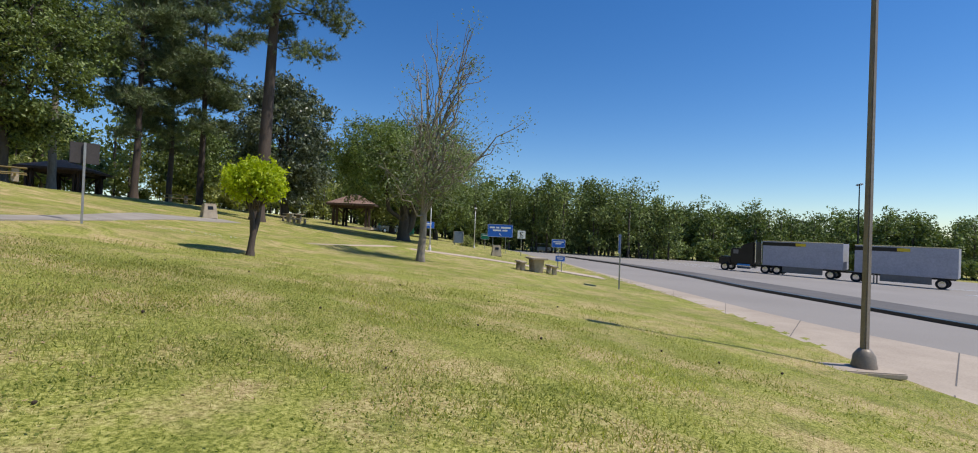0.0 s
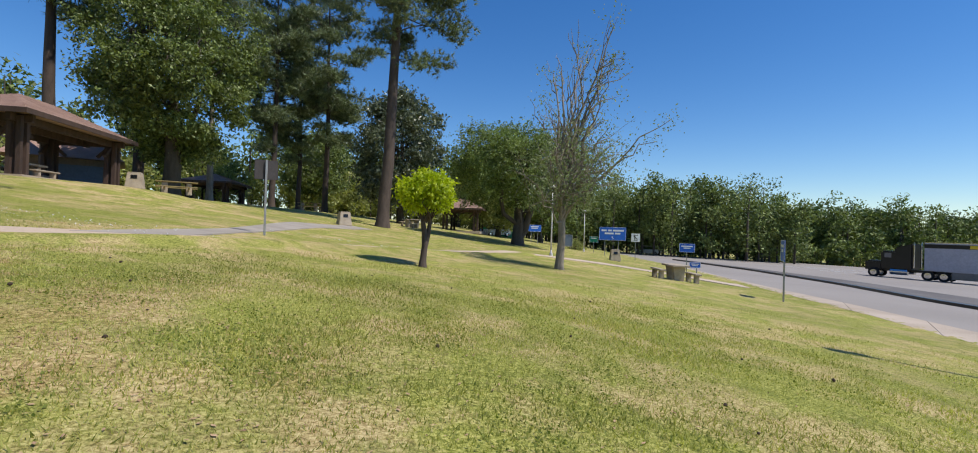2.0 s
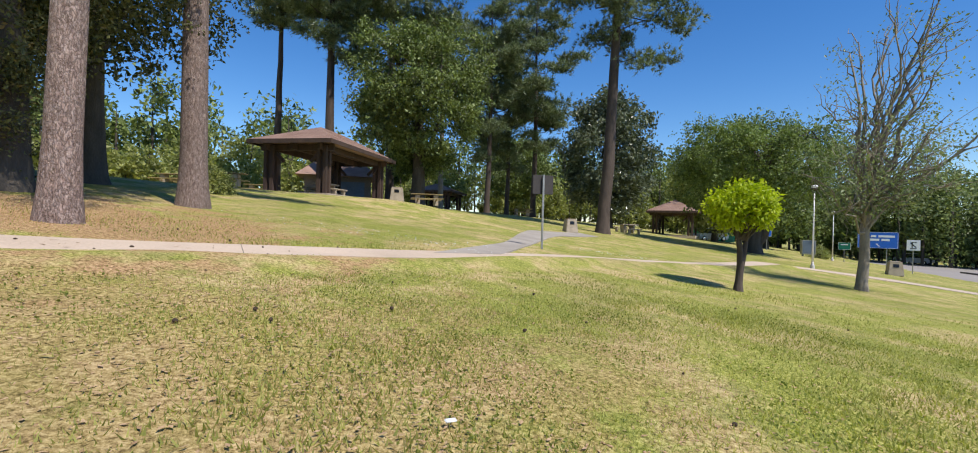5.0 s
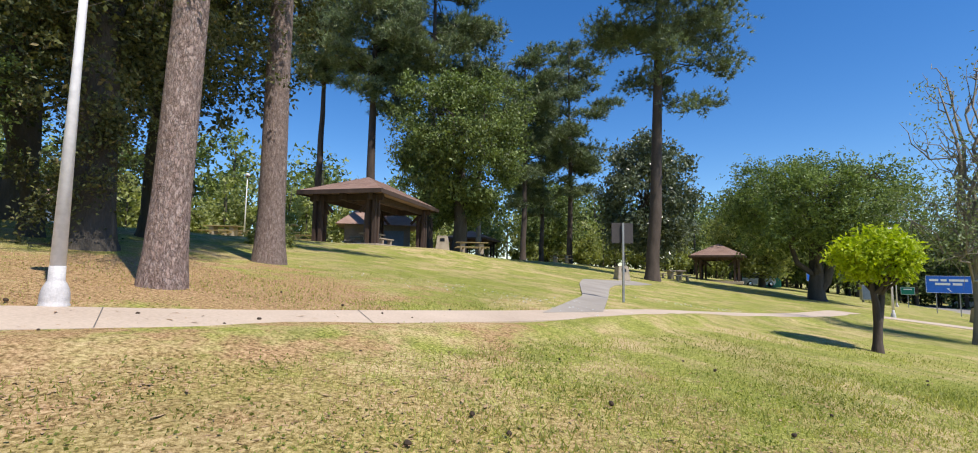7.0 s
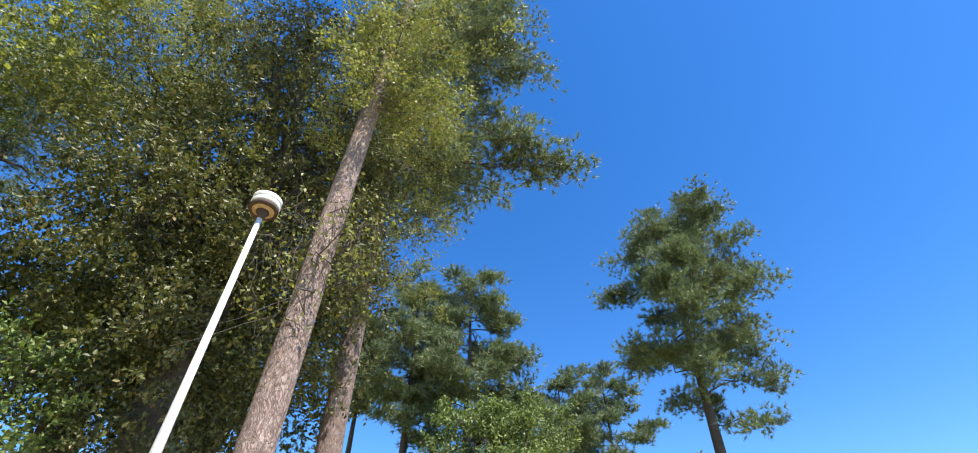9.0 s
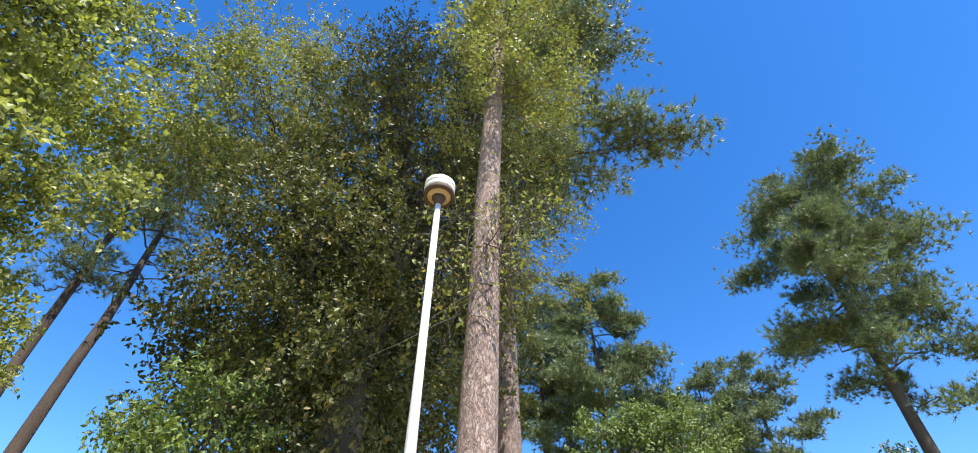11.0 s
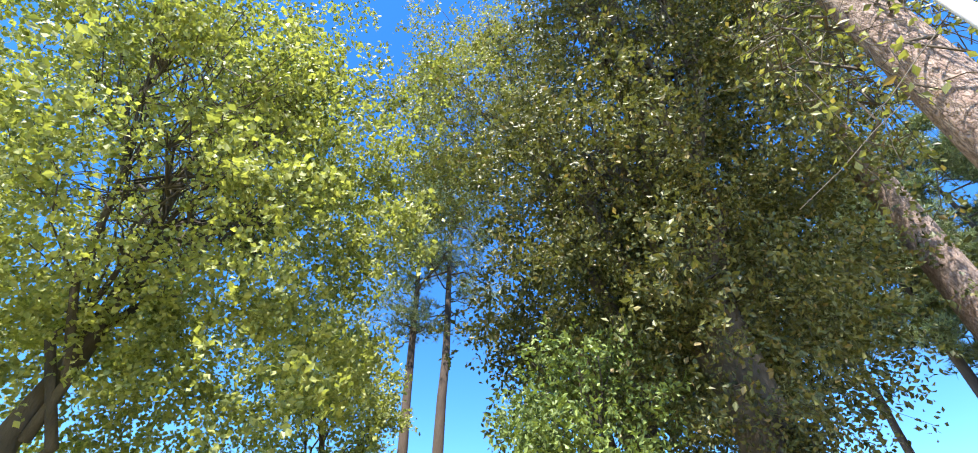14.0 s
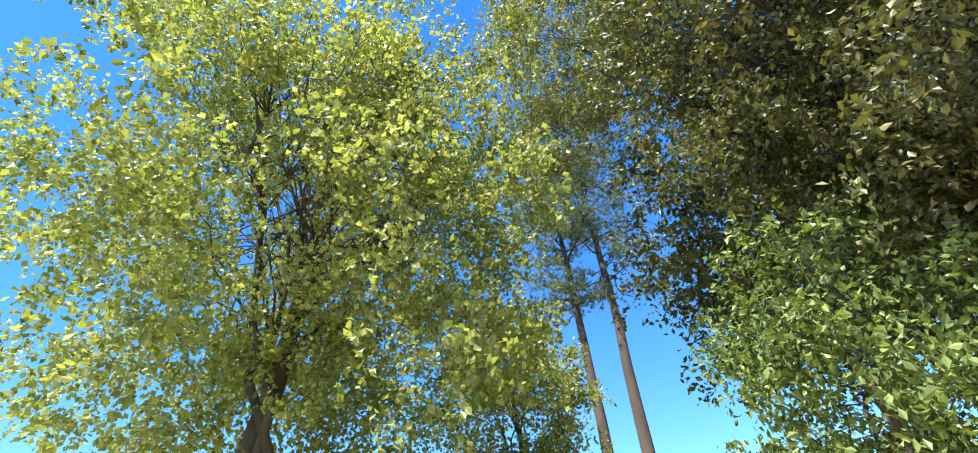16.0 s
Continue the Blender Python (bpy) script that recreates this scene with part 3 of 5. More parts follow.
strip("kerb_island", [(x + 0.15, y - 0.1) for x, y in ISLAND], [(x + 0.45, y - 0.28) for x, y in ISLAND], BLACK, 0.05, 0.25, "low blackened kerb of the traffic island", "kerb", 0.9)
strip("footpath", PATH_FAR, PATH_NEAR, PATHCON, 0.022, 0.15, "pale concrete footpath with cracks and scattered leaves", "footpath", 0.4)
strip("side_walk_path", [(-4.6, 12.2), (-2.8, 17.7), (-1.4, 25.4), (-0.4, 29.5), (3.6, 34.4)], [(-3.2, 13.7), (-1.9, 18.4), (-0.1, 25.2), (1.1, 28.6), (4.6, 33.4)], WALKWAY, 0.03, 0.12, "grey aggregate walk climbing across the lawn", "footpath", 0.5)


def joints():
    """Dark joints across the footpath, shallow strips."""
    a, b = np.array(PATH_NEAR), np.array(PATH_FAR)
    for k in range(7):
        t = 1.35 + 1.0 * k
        i = int(t)
        if i + 1 >= len(a):
            break
        p, q = a[i] + (a[i + 1] - a[i]) * (t - i), b[i] + (b[i + 1] - b[i]) * (t - i)
        d = (a[i + 1] - a[i]) / np.linalg.norm(a[i + 1] - a[i]) * 0.004
        v = [(*(p - d), land(*p) + 0.027), (*(p + d), land(*p) + 0.027), (*(q + d), land(*q) + 0.027), (*(q - d), land(*q) + 0.027)]
        tagged(new("path_joint", data_of("joint", v, [(0, 1, 2, 3)], STAINED)), "dark joint across the concrete footpath", "joint", kind="structure")


joints()

OUTER = [(15.7, 1.6), (17.0, 6.0), (18.6, 9.2), (21.4, 13.6), (23.2, 17.0), (27.6, 24.8)]
for k, (p, q) in enumerate(zip(EDGE[1:7], OUTER)):
    for u in (0.3,):
        a = Vector(p).lerp(Vector(EDGE[2 + k]), u)
        b = Vector(q).lerp(Vector(OUTER[min(k + 1, 5)]), u)
        d = Vector((0.012, 0.014))
        strip("walk_joint", [a - d, b - d], [a + d, b + d], STAINED, 0.006, 0.02, "dark open joint across the concrete walk", "joint", 0.5)

# parking bay lines
for k in range(7):
    x0, y0 = 52 + 2.0 * k, 2 + 7.5 * k
    strip("bay_line", [(x0, y0), (x0 + 13, y0 - 7)], [(x0 + 0.07, y0 + 0.12), (x0 + 13.07, y0 - 6.88)], LETTER, -0.085, 0.01, "faded white parking line on the asphalt", "road marking", 1.0)

# ---- woods all round ----
woods("woods", [(112, 112), (60, 118), (20, 128), (-20, 124), (-60, 100), (-90, 70)], 26, 170, 12, 20, 11, "mixed green woods behind the picnic ground", leaf=0.9, per=600)
woods("woods", [(150, -60), (146, -10), (134, 22), (116, 46), (92, 66)], -26, 330, 11.5, 15.0, 12, "dense belt of green trees beyond the lot", leaf=0.62, per=860)
woods("woods", [(88, 66), (72, 74), (60, 84), (48, 98), (36, 110)], 14, 76, 11, 16.0, 13, "tall leafy trees at the end of the drive", WOODSLEAF, leaf=0.52, per=1500)
woods("woods", [(-90, 70), (-120, 10), (-90, -60), (-20, -110), (60, -110), (140, -60)], -24, 130, 10, 18, 14, "woods round the back of the rest area", leaf=1.2, per=160)
woods("undergrowth", [(34, 84), (22, 88), (8, 86), (-6, 78), (-22, 70), (-40, 62)], 8, 90, 3.5, 9.0, 15, "bright green brush at the woods' edge", MAPLELEAF, leaf=0.5, per=460)
woods("woods", [(-75, 85), (-66, 52), (-64, 20), (-60, -15)], -16, 70, 9, 15, 19, "leafy trees behind the upper lawn", OAKLEAF, leaf=0.5, per=520)
woods("undergrowth", [(-30, 58), (-36, 44), (-34, 34)], 5, 26, 2.2, 4.5, 16, "light green shrubs on the upper lawn", MAPLELEAF, leaf=0.4, per=500)
woods("undergrowth", [(90, 62), (74, 70), (60, 79), (48, 92), (38, 100)], 5, 70, 4, 8.0, 18, "dark brush under the trees by the drive", WOODSLEAF, leaf=0.45, per=600)
woods("undergrowth", [(148, -62), (144, -12), (131, 20), (113, 43), (90, 62)], -4, 110, 3, 5.5, 17, "dark scrub along the far edge of the lot", WOODSLEAF, leaf=0.6, per=300)

# ---- trees ----
pine("pine_tree", (-9.6, 9.87), 24, 0.215, 14.0, 4.2, 21, "tall pine with pinkish plated bark beside the path", tufts=3600, per=16, needle=0.3, width=0.008, sides=28, lean=(0.9, -0.3), boughs=50, wander=0.01)
pine("pine_tree", (-10.5, 14.8), 25, 0.29, 11.5, 6.0, 22, "tall pine on the bank, plated bark toned down for shade", tufts=7600, per=16, needle=0.34, width=0.015, sides=24, lean=(-0.3, 0.3), side_bias=(0.62, 0.5), boughs=70, pad_size=1.25, wander=0.01, bark=SHADEDPLATES)
pine("pine_tree", (6.3, 38.2), 31.8, 0.46, 12.6, 8.2, 23, "lone tall pine with a dense open crown", tufts=6500, per=17, needle=0.46, width=0.022, sides=14, lean=(1.2, 0), side_bias=(0.2, 0), boughs=64, pad_size=1.75, bark=FARBARK)
pine("pine_tree", (4.2, 60), 25.8, 0.33, 6, 5.6, 24, "slender tall pine behind the picnic lawn", tufts=3400, per=12, needle=0.65, width=0.036, boughs=48, pad_size=1.7, bark=FARBARK)
pine("pine_tree", (-1.4, 58), 24.5, 0.33, 6, 5.2, 25, "slender tall pine behind the picnic lawn", tufts=3400, per=12, needle=0.65, width=0.036, boughs=48, pad_size=1.7, bark=FARBARK)
pine("pine_tree", (1.6, 66), 22.5, 0.3, 5, 4.8, 26, "slender tall pine behind the picnic lawn", tufts=3400, per=12, needle=0.65, width=0.036, boughs=44, pad_size=1.7, bark=FARBARK)
pine("pine_tree", (-15.3, 43.5), 27, 0.4, 11, 5.6, 27, "tall pine behind the picnic shelter", tufts=4200, per=13, needle=0.6, width=0.032, boughs=46, pad_size=1.7, bark=FARBARK)
pine("pine_tree", (-21.4, 48.5), 25, 0.36, 15, 4.0, 28, "tall pine behind the picnic shelter", tufts=3800, per=13, needle=0.6, width=0.032, boughs=54, pad_size=1.7, bark=FARBARK)
pine("pine_tree", (-10.5, 45), 29, 0.36, 11, 5.6, 29, "tall pine behind the picnic shelter", tufts=4200, per=13, needle=0.6, width=0.032, boughs=48, pad_size=1.7, bark=FARBARK)
pine("pine_tree", (-26.75, 15.4), 20.5, 0.25, 9.6, 3.4, 30, "slim pine, one of a close pair", tufts=2200, per=15, needle=0.36, width=0.011, lean=(0.1, 0), boughs=50, bark=FARBARK)
pine("pine_tree", (-27.5, 14.4), 19.5, 0.23, 9.2, 3.2, 31, "slim pine, one of a close pair", tufts=2000, per=15, needle=0.36, width=0.011, boughs=46, bark=FARBARK)

pine("pine_tree", (-6.3, 49.4), 19, 0.27, 10, 4.0, 32, "pale-barked tall pine on the upper lawn", tufts=2000, per=13, needle=0.55, width=0.024, boughs=40, pad_size=1.7, bark=BARK_DEAD)

broadleaf("ivy_clad_tree", (-13.1, 12.9), 17.5, 0.42, 2.4, 3.7, 0.095, 105000, 41, "big dark tree hung with ivy, in its own shade", SHADEDLEAF, BARK_DARK, clumps=300, limbs=18, spread=0.42, hollow=0.4, slim=0.6, boxy=True)
broadleaf("shade_tree", (-15.0, 17.6), 15, 0.42, 3.0, 3.8, 0.16, 42000, 42, "dark leafy shade tree on the bank", SHADEDLEAF, BARK_DARK, clumps=150, limbs=10, spread=0.6)
broadleaf("shade_tree", (-19.0, 17.5), 13, 0.4, 3.4, 4.4, 0.2, 30000, 51, "dark leafy shade tree on the upper lawn", SHADEDLEAF, BARK_DARK, clumps=130, limbs=10, spread=0.6)
broadleaf("maple_tree", (-20.5, 4.6), 15.5, 0.24, 1.6, 6.3, 0.11, 135000, 43, "leafy bright green maple in full sun", MAPLELEAF, BARK_DARK, clumps=440, limbs=15, spread=0.46, hollow=0.25, slim=0.8, boxy=True)
broadleaf("young_maple", (-14.8, 11.3), 4.1, 0.1, 0.9, 1.25, 0.09, 11000, 52, "young leafy tree under the ivy-clad one", LIVEOAK, BARK_DARK, clumps=80, limbs=9, spread=0.24)
broadleaf("vine_hung_tree", (-15.0, 13.8), 18.0, 0.2, 8.4, 3.1, 0.085, 56000, 53, "crooked dark tree hung with yellow-green vines", VINELEAF, BARK_DARK, clumps=130, limbs=14, spread=0.4, hollow=0.3, slim=0.6, offset=(-2.4, -2.8))
broadleaf("young_maple", (-25.6, 10.8), 8.6, 0.15, 1.8, 2.4, 0.16, 16000, 44, "young light green tree with a rounded crown", MAPLELEAF, BARK_DARK, clumps=80, limbs=9, spread=0.4)
broadleaf("spreading_oak", (17.6, 37.6), 10.2, 0.5, 3.3, 6.2, 0.17, 80000, 45, "low spreading oak with a wide dense crown", LIVEOAK, BARK_DARK, clumps=190, limbs=13, spread=0.55, forked=True)
broadleaf("oak_tree", (-7.6, 40.0), 14.8, 0.55, 2.6, 5.1, 0.24, 60000, 46, "dense oak with drooping foliage beside the shelter", OAKLEAF, BARK_DARK, clumps=140, limbs=12, spread=0.52)
broadleaf("magnolia_tree", (11.6, 54), 14.5, 0.4, 1.5, 4.6, 0.36, 26000, 47, "magnolia with glossy dark grey-green leaves", MAGNOLIALEAF, BARK_DARK, clumps=130, limbs=10, spread=0.6)
broadleaf("oak_tree", (25.5, 58), 11, 0.35, 1.6, 4.8, 0.34, 22000, 48, "fresh green leafy tree by the far shelter", MAPLELEAF, BARK_DARK, clumps=110, limbs=9, spread=0.7)
broadleaf("oak_tree", (33.0, 60), 10.5, 0.35, 1.6, 4.6, 0.34, 20000, 49, "dark leafy tree by the far drive", OAKLEAF, BARK_DARK, clumps=110, limbs=9, spread=0.7)
broadleaf("oak_tree", (4.0, 78), 12, 0.35, 1.6, 4.6, 0.36, 18000, 50, "leafy tree at the edge of the woods", OAKLEAF, BARK_DARK, clumps=110, limbs=9, spread=0.7)


def topiary(place):
    """A small clipped tree: crooked low-forked stem and a globe of lime leaves."""
    rng = np.random.default_rng(61)
    root = thing("topiary_tree", (*place, land(*place) - 0.04), "small clipped tree with a lime-green globe crown", "ornamental tree")
    wood = [tube(np.array([(0, 0, -0.05), (0.01, 0, 0.2), (0.05, 0.02, 0.55), (0.02, 0, 0.95), (-0.05, 0, 1.35)]), [0.125, 0.085, 0.075, 0.065, 0.045], 10),
            tube(np.array([(0.05, 0.02, 0.5), (0.14, 0.05, 0.85), (0.2, 0.04, 1.3)]), [0.075, 0.065, 0.04], 8)]
    for k in range(16):
        d = rng.normal(size=3)
        d[2] = abs(d[2])
        d /= np.linalg.norm(d)
        wood.append(tube(bend((rng.uniform(-0.05, 0.18), 0, 1.15), np.array([0.05, 0, 1.62]) + d * 0.7, rng, 0.04, 5), np.linspace(0.026, 0.006, 5), 5))
    v, f = merged(wood)
    part("trunk", data_of("topiary_trunk", v, f, FARBARK, True), FARBARK, root)
    d = rng.normal(size=(170, 3))
    d /= np.linalg.norm(d, axis=1)[:, None]
    h = np.array([0.05, 0, 1.9]) + d * np.array([0.62, 0.62, 0.43]) * rng.uniform(0.7, 1.12, (170, 1))
    h[:, 2] = np.maximum(h[:, 2], 1.57)
    c = h[rng.integers(0, 170, 9000)] + rng.normal(size=(9000, 3)) * 0.085
    v, f = leaves(c, 0.1, rng, 0.55)
    tagged(part("crown", data_of("topiary_crown", v, f, LIMELEAF), LIMELEAF, root), kind="stuff")


topiary((2.08, 13.35))


def dying_tree(place):
    """A half-dead tree: bare upright limbs above, thin grey-green leaves below."""
    rng = np.random.default_rng(62)
    root = thing("dying_tree", (*place, land(*place) - 0.05), "half-dead tree, bare limbs above thin grey leaves", "tree")
    wood, tips = [], []
    stem = np.array([(0, 0, -0.1), (0, 0, 0.3), (0.08, 0, 1.2), (0.1, 0.05, 2.2), (0.25, 0, 3.4)])
    wood.append(tube(stem, [0.24, 0.18, 0.155, 0.14, 0.11], 12))
    for k in range(13):
        a = rng.uniform(0, 2 * math.pi)
        out = rng.uniform(0.3, 1.7)
        top = rng.uniform(6.4, 10.3) - out * 0.9
        b = stem[int(rng.integers(3, 5))] + np.array([0, 0, rng.uniform(-0.4, 0.3)])
        e = np.array([math.cos(a) * out + 0.75, math.sin(a) * out - 0.5, top])
        path = bend(b, e, rng, 0.17, 8)
        wood.append(tube(path, np.linspace(0.085, 0.018, 8), 6))
        for j in range(10):
            t = int(rng.integers(2, 8))
            q = path[t] + np.array([math.cos(a) * 0.7 + 0.2, math.sin(a) * 0.7 - 0.15, 1.3]) * rng.uniform(0.3, 1.0) + rng.normal(size=3) * 0.3
            wood.append(tube(bend(path[t], q, rng, 0.06, 5), [0.026, 0.02, 0.016, 0.012, 0.006], 4))
            if rng.random() < 0.3:
                tips.append(q)
    for e in ((3.6, -2.4, 6.3), (3.2, -2.0, 5.4)):
        path = bend((0.3, 0, 3.4), e, rng, 0.15, 8)
        wood.append(tube(path, np.linspace(0.06, 0.012, 8), 5))
        tips += [path[6], path[7], path[7]]
    for k in range(26):
        a = rng.uniform(0, 2 * math.pi)
        out = rng.uniform(0.9, 2.7)
        e = np.array([math.cos(a) * out, math.sin(a) * out, rng.uniform(2.9, 5.9)])
        path = bend(stem[3] + np.array([0, 0, rng.uniform(-0.3, 1.0)]), e, rng, 0.12, 6)
        wood.append(tube(path, np.linspace(0.045, 0.01, 6), 5))
        for j in range(10):
            q = path[int(rng.integers(2, 6))] + rng.normal(size=3) * 0.5
            wood.append(tube(bend(path[4], q, rng, 0.05, 4), [0.014, 0.01, 0.007, 0.004], 3))
            tips.append(q)
    v, f = merged(wood)
    part("trunk", data_of("dying_trunk", v, f, BARK_DEAD, True), BARK_DEAD, root)
    tips = np.array(tips)
    c = tips[rng.integers(0, len(tips), 7500)] + rng.normal(size=(7500, 3)) * 0.27
    c = c[c[:, 2] > 2.5]
    v, f = leaves(c, 0.115, rng, 0.5)
    tagged(part("crown", data_of("dying_crown", v, f, GREYLEAF), GREYLEAF, root), kind="stuff")


dying_tree((9.6, 18.7))


def vine(place, low, high, reach, n, seed, offset, material=VINELEAF, label="yellow-green vine climbing the pine trunk"):
    """Vines climbing a trunk, a loose sleeve of yellow-green leaves and hanging stems."""
    rng = np.random.default_rng(seed)
    root = thing("climbing_vine", (*place, land(*place)), label, "vine")
    stems, cs = [], []
    for k in range(26):
        a = rng.uniform(0, 2 * math.pi)
        z = rng.uniform(low, high)
        s = np.array([0.25 * math.cos(a), 0.25 * math.sin(a), z])
        r = reach * rng.uniform(0.3, 1.0) * (0.5 + 0.5 * math.sin(math.pi * (z - low) / (high - low)))
        e = s + np.array([math.cos(a) * r + offset[0] * r, math.sin(a) * r + offset[1] * r, rng.uniform(-0.5, 0.9)])
        p = bend(s, e, rng, 0.12, 6)
        stems.append(tube(p, np.linspace(0.018, 0.004, 6), 4))
        for j in range(7):
            b = p[int(rng.integers(1, 6))] + rng.normal(size=3) * 0.22
            q = b + np.array([rng.normal() * 0.25, rng.normal() * 0.25, rng.uniform(-1.0, 0.3)])
            stems.append(tube(bend(b, q, rng, 0.04, 4), [0.006, 0.005, 0.004, 0.003], 3))
            cs.append(np.array(b) + (q - b) * rng.uniform(0, 1, (n // 182, 1)) + rng.normal(size=(n // 182, 3)) * 0.11)
    v, f = merged(stems)
    tagged(part("stem_work", data_of("vine_stems", v, f, BARK_DARK, True), BARK_DARK, root), kind="stuff")
    v, f = leaves(np.concatenate(cs), 0.07, rng, 0.6)
    tagged(part("leaves", data_of("vine_leaves", v, f, material), material, root), kind="stuff")


vine((-9.35, 9.6), 7.6, 13.0, 1.9, 22000, 71, (0.5, 0.3))
vine((-9.6, 9.9), 4.2, 5.6, 0.9, 1400, 72, (0.3, 0))
vine((-10.1, 14.6), 8.0, 14.0, 2.2, 14000, 73, (0.3, 0))
vine((-13.1, 12.9), 1.2, 12.0, 1.3, 16000, 75, (0, -0.4), SHADEDLEAF, "dark ivy wrapped round the shaded trunk")
vine((-13.1, 12.7), 0.8, 6.5, 1.0, 22000, 76, (-0.2, -0.5), SHADEDLEAF, "dark ivy thick about the shaded tree's foot")

# ---- street furniture ----
def white_lamp(place, height, label="white lamp post with a drum-shaped lantern"):
    root = thing("lamp_post", (*place, land(*place)), label, "lamp post", "white lamp posts")
    part("base", lathe([(0.114, -0.1), (0.114, 0.02), (0.106, 0.03), (0.108, 0.06), (0.105, 0.11), (0.096, 0.16), (0.08, 0.2), (0.068, 0.22), (0.062, 0.235), (0.06, 0.36)], 24), SHADEDCAST, root, "bell-shaped cast base", True)
    part("pole", lathe([(0.058, 0.34), (0.036, height * 0.5), (0.029, height - 0.3)], 18), WHITE, root, smooth=True)
    part("collar", lathe([(0.035, height - 0.32), (0.045, height - 0.3), (0.045, height - 0.26), (0.075, height - 0.22), (0.02, height - 0.21)], 16), TIMBER, root, "rusty brown collar", True)
    z = height - 0.22
    part("lens", lathe([(0.045, z), (0.117, z + 0.012), (0.135, z + 0.045), (0.126, z + 0.075)], 24), LENS, root, "yellowed prismatic lens", True)
    part("rim", lathe([(0.14, z + 0.02), (0.156, z + 0.012), (0.158, z + 0.07), (0.151, z + 0.075)], 28), TIMBER, root, "dark rim", True)
    part("hood", lathe([(0.151, z + 0.075), (0.16, z + 0.08), (0.16, z + 0.12), (0.154, z + 0.128), (0.154, z + 0.145), (0.16, z + 0.15), (0.16, z + 0.2), (0.125, z + 0.23), (0.04, z + 0.245)], 28), WHITE, root, "white ribbed drum hood", True)
    return root


white_lamp((-9.41, 8.17), 4.56)
white_lamp((15.4, 28.7), 4.6)
white_lamp((30.4, 46.0), 4.6)
white_lamp((-22.0, 36.5), 4.6)


def tall_lamp(place):
    root = thing("street_lamp", (*place, land(*place)), "tall bronze-painted square lamp pole at the lawn's edge", "street lamp")
    part("footing", box((1.5, 0.6, 0.1), (-0.25, 0.12, 0.02), 0.02, (0, 0, -40)), CONCRETE, root, "broken concrete pad")
    part("base", lathe([(0.2, 0), (0.2, 0.1), (0.185, 0.16), (0.17, 0.28), (0.12, 0.36), (0.09, 0.4)], 20), POLE, root, "bell-shaped metal base", True)
    pole = box((0.115, 0.115, 7.0), (0, 0, 3.8), 0.02, (0, 0, -20))
    for v in pole.verts:
        k = 1.0 - 0.3 * v.co.z / 8.7
        v.co.x, v.co.y = v.co.x * k, v.co.y * k
    part("pole", pole, POLE, root)
    part("head", box((0.7, 0.34, 0.16), (-0.2, 0.15, 7.35), 0.04, (0, 0, -35)), POLE, root)
    return root


tall_lamp((10.55, 3.15))


def text_bars(parent, rows, width, y, z0, height, material):
    """Rows of unreadable lettering as plain bars, each word one bar."""
    for r, words in enumerate(rows):
        total = sum(words) + 0.05 * (len(words) - 1)
        x = -total / 2
        for w in words:
            part("lettering", box((w * width, 0.008, height), ((x + w / 2) * width, y, z0 - r * height * 1.7), 0.002), material, parent)
            x += w + 0.05


def road_sign(place, w, h, top, posts, rows, turn, label, board=BLUE, edge=True, letter=LETTER, arrow=False, ring=False, name="road_sign"):
    root = thing(name, (*place, land(*place) - 0.05), label, "sign", turn=turn)
    for x in posts:
        part("post", box((0.06, 0.06, top + 0.1), (x, 0.06, top / 2), 0.006), GALV, root)
    b = part("panel", box((w, 0.025, h), (0, 0, top - h / 2 + 0.05), 0.01), board, root, "sign panel")
    if edge:
        for z in (top + 0.03, top - h + 0.07):
            part("border", box((w * 0.97, 0.008, 0.02), (0, -0.016, z), 0.002), letter, b)
        for x in (-w * 0.485, w * 0.485):
            part("border", box((0.02, 0.008, h * 0.94), (x, -0.016, top - h / 2 + 0.05), 0.002), letter, b)
    if rows:
        text_bars(b, rows, w, -0.017, top - h * 0.22, h * 0.13, letter)
    if ring:
        part("symbol", joined(box((0.5, 0.008, 0.07), (0, -0.017, top - h / 2 + 0.05), 0.0, (0, 45, 0)), box((0.07, 0.008, 0.42), (-0.08, -0.017, top - h / 2 + 0.05), 0.0), box((0.4, 0.008, 0.05), (0, -0.017, top - h * 0.15), 0.0), box((0.4, 0.008, 0.05), (0, -0.017, top - h * 0.75), 0.0)), BLACK, b, "dark prohibition symbol")
    if arrow:
        part("arrow", joined(box((0.06, 0.008, 0.3), (0.03, -0.017, top - h * 0.78), 0.0, (0, -45, 0)), box((0.16, 0.008, 0.05), (-0.04, -0.017, top - h * 0.70), 0.0)), letter, b)
    return root


road_sign((30.7, 41.5), 2.7, 1.35, 3.05, (-0.75, 0.62), [(0.2, 0.13, 0.4), (0.33, 0.2)], -36, "large blue parking sign with white lettering on two posts", arrow=True)
road_sign((32.6, 40.2), 0.85, 0.85, 2.75, (0,), [], -36, "small white prohibition sign on a post", board=LETTER, edge=False, ring=True)
road_sign((24.8, 26.2), 1.0, 0.6, 2.1, (0,), [(0.75,), (0.45,)], -42, "blue sign with white lettering on a post")
road_sign((21.3, 22.3), 0.62, 0.36, 0.98, (0.1,), [(0.7,), (0.5,)], -42, "low small blue sign beside a taller one")
road_sign((17.0, 14.1), 0.9, 0.85, 2.45, (0,), [(0.7,), (0.4,)], -138, "blue sign on a steel post, seen edge on")
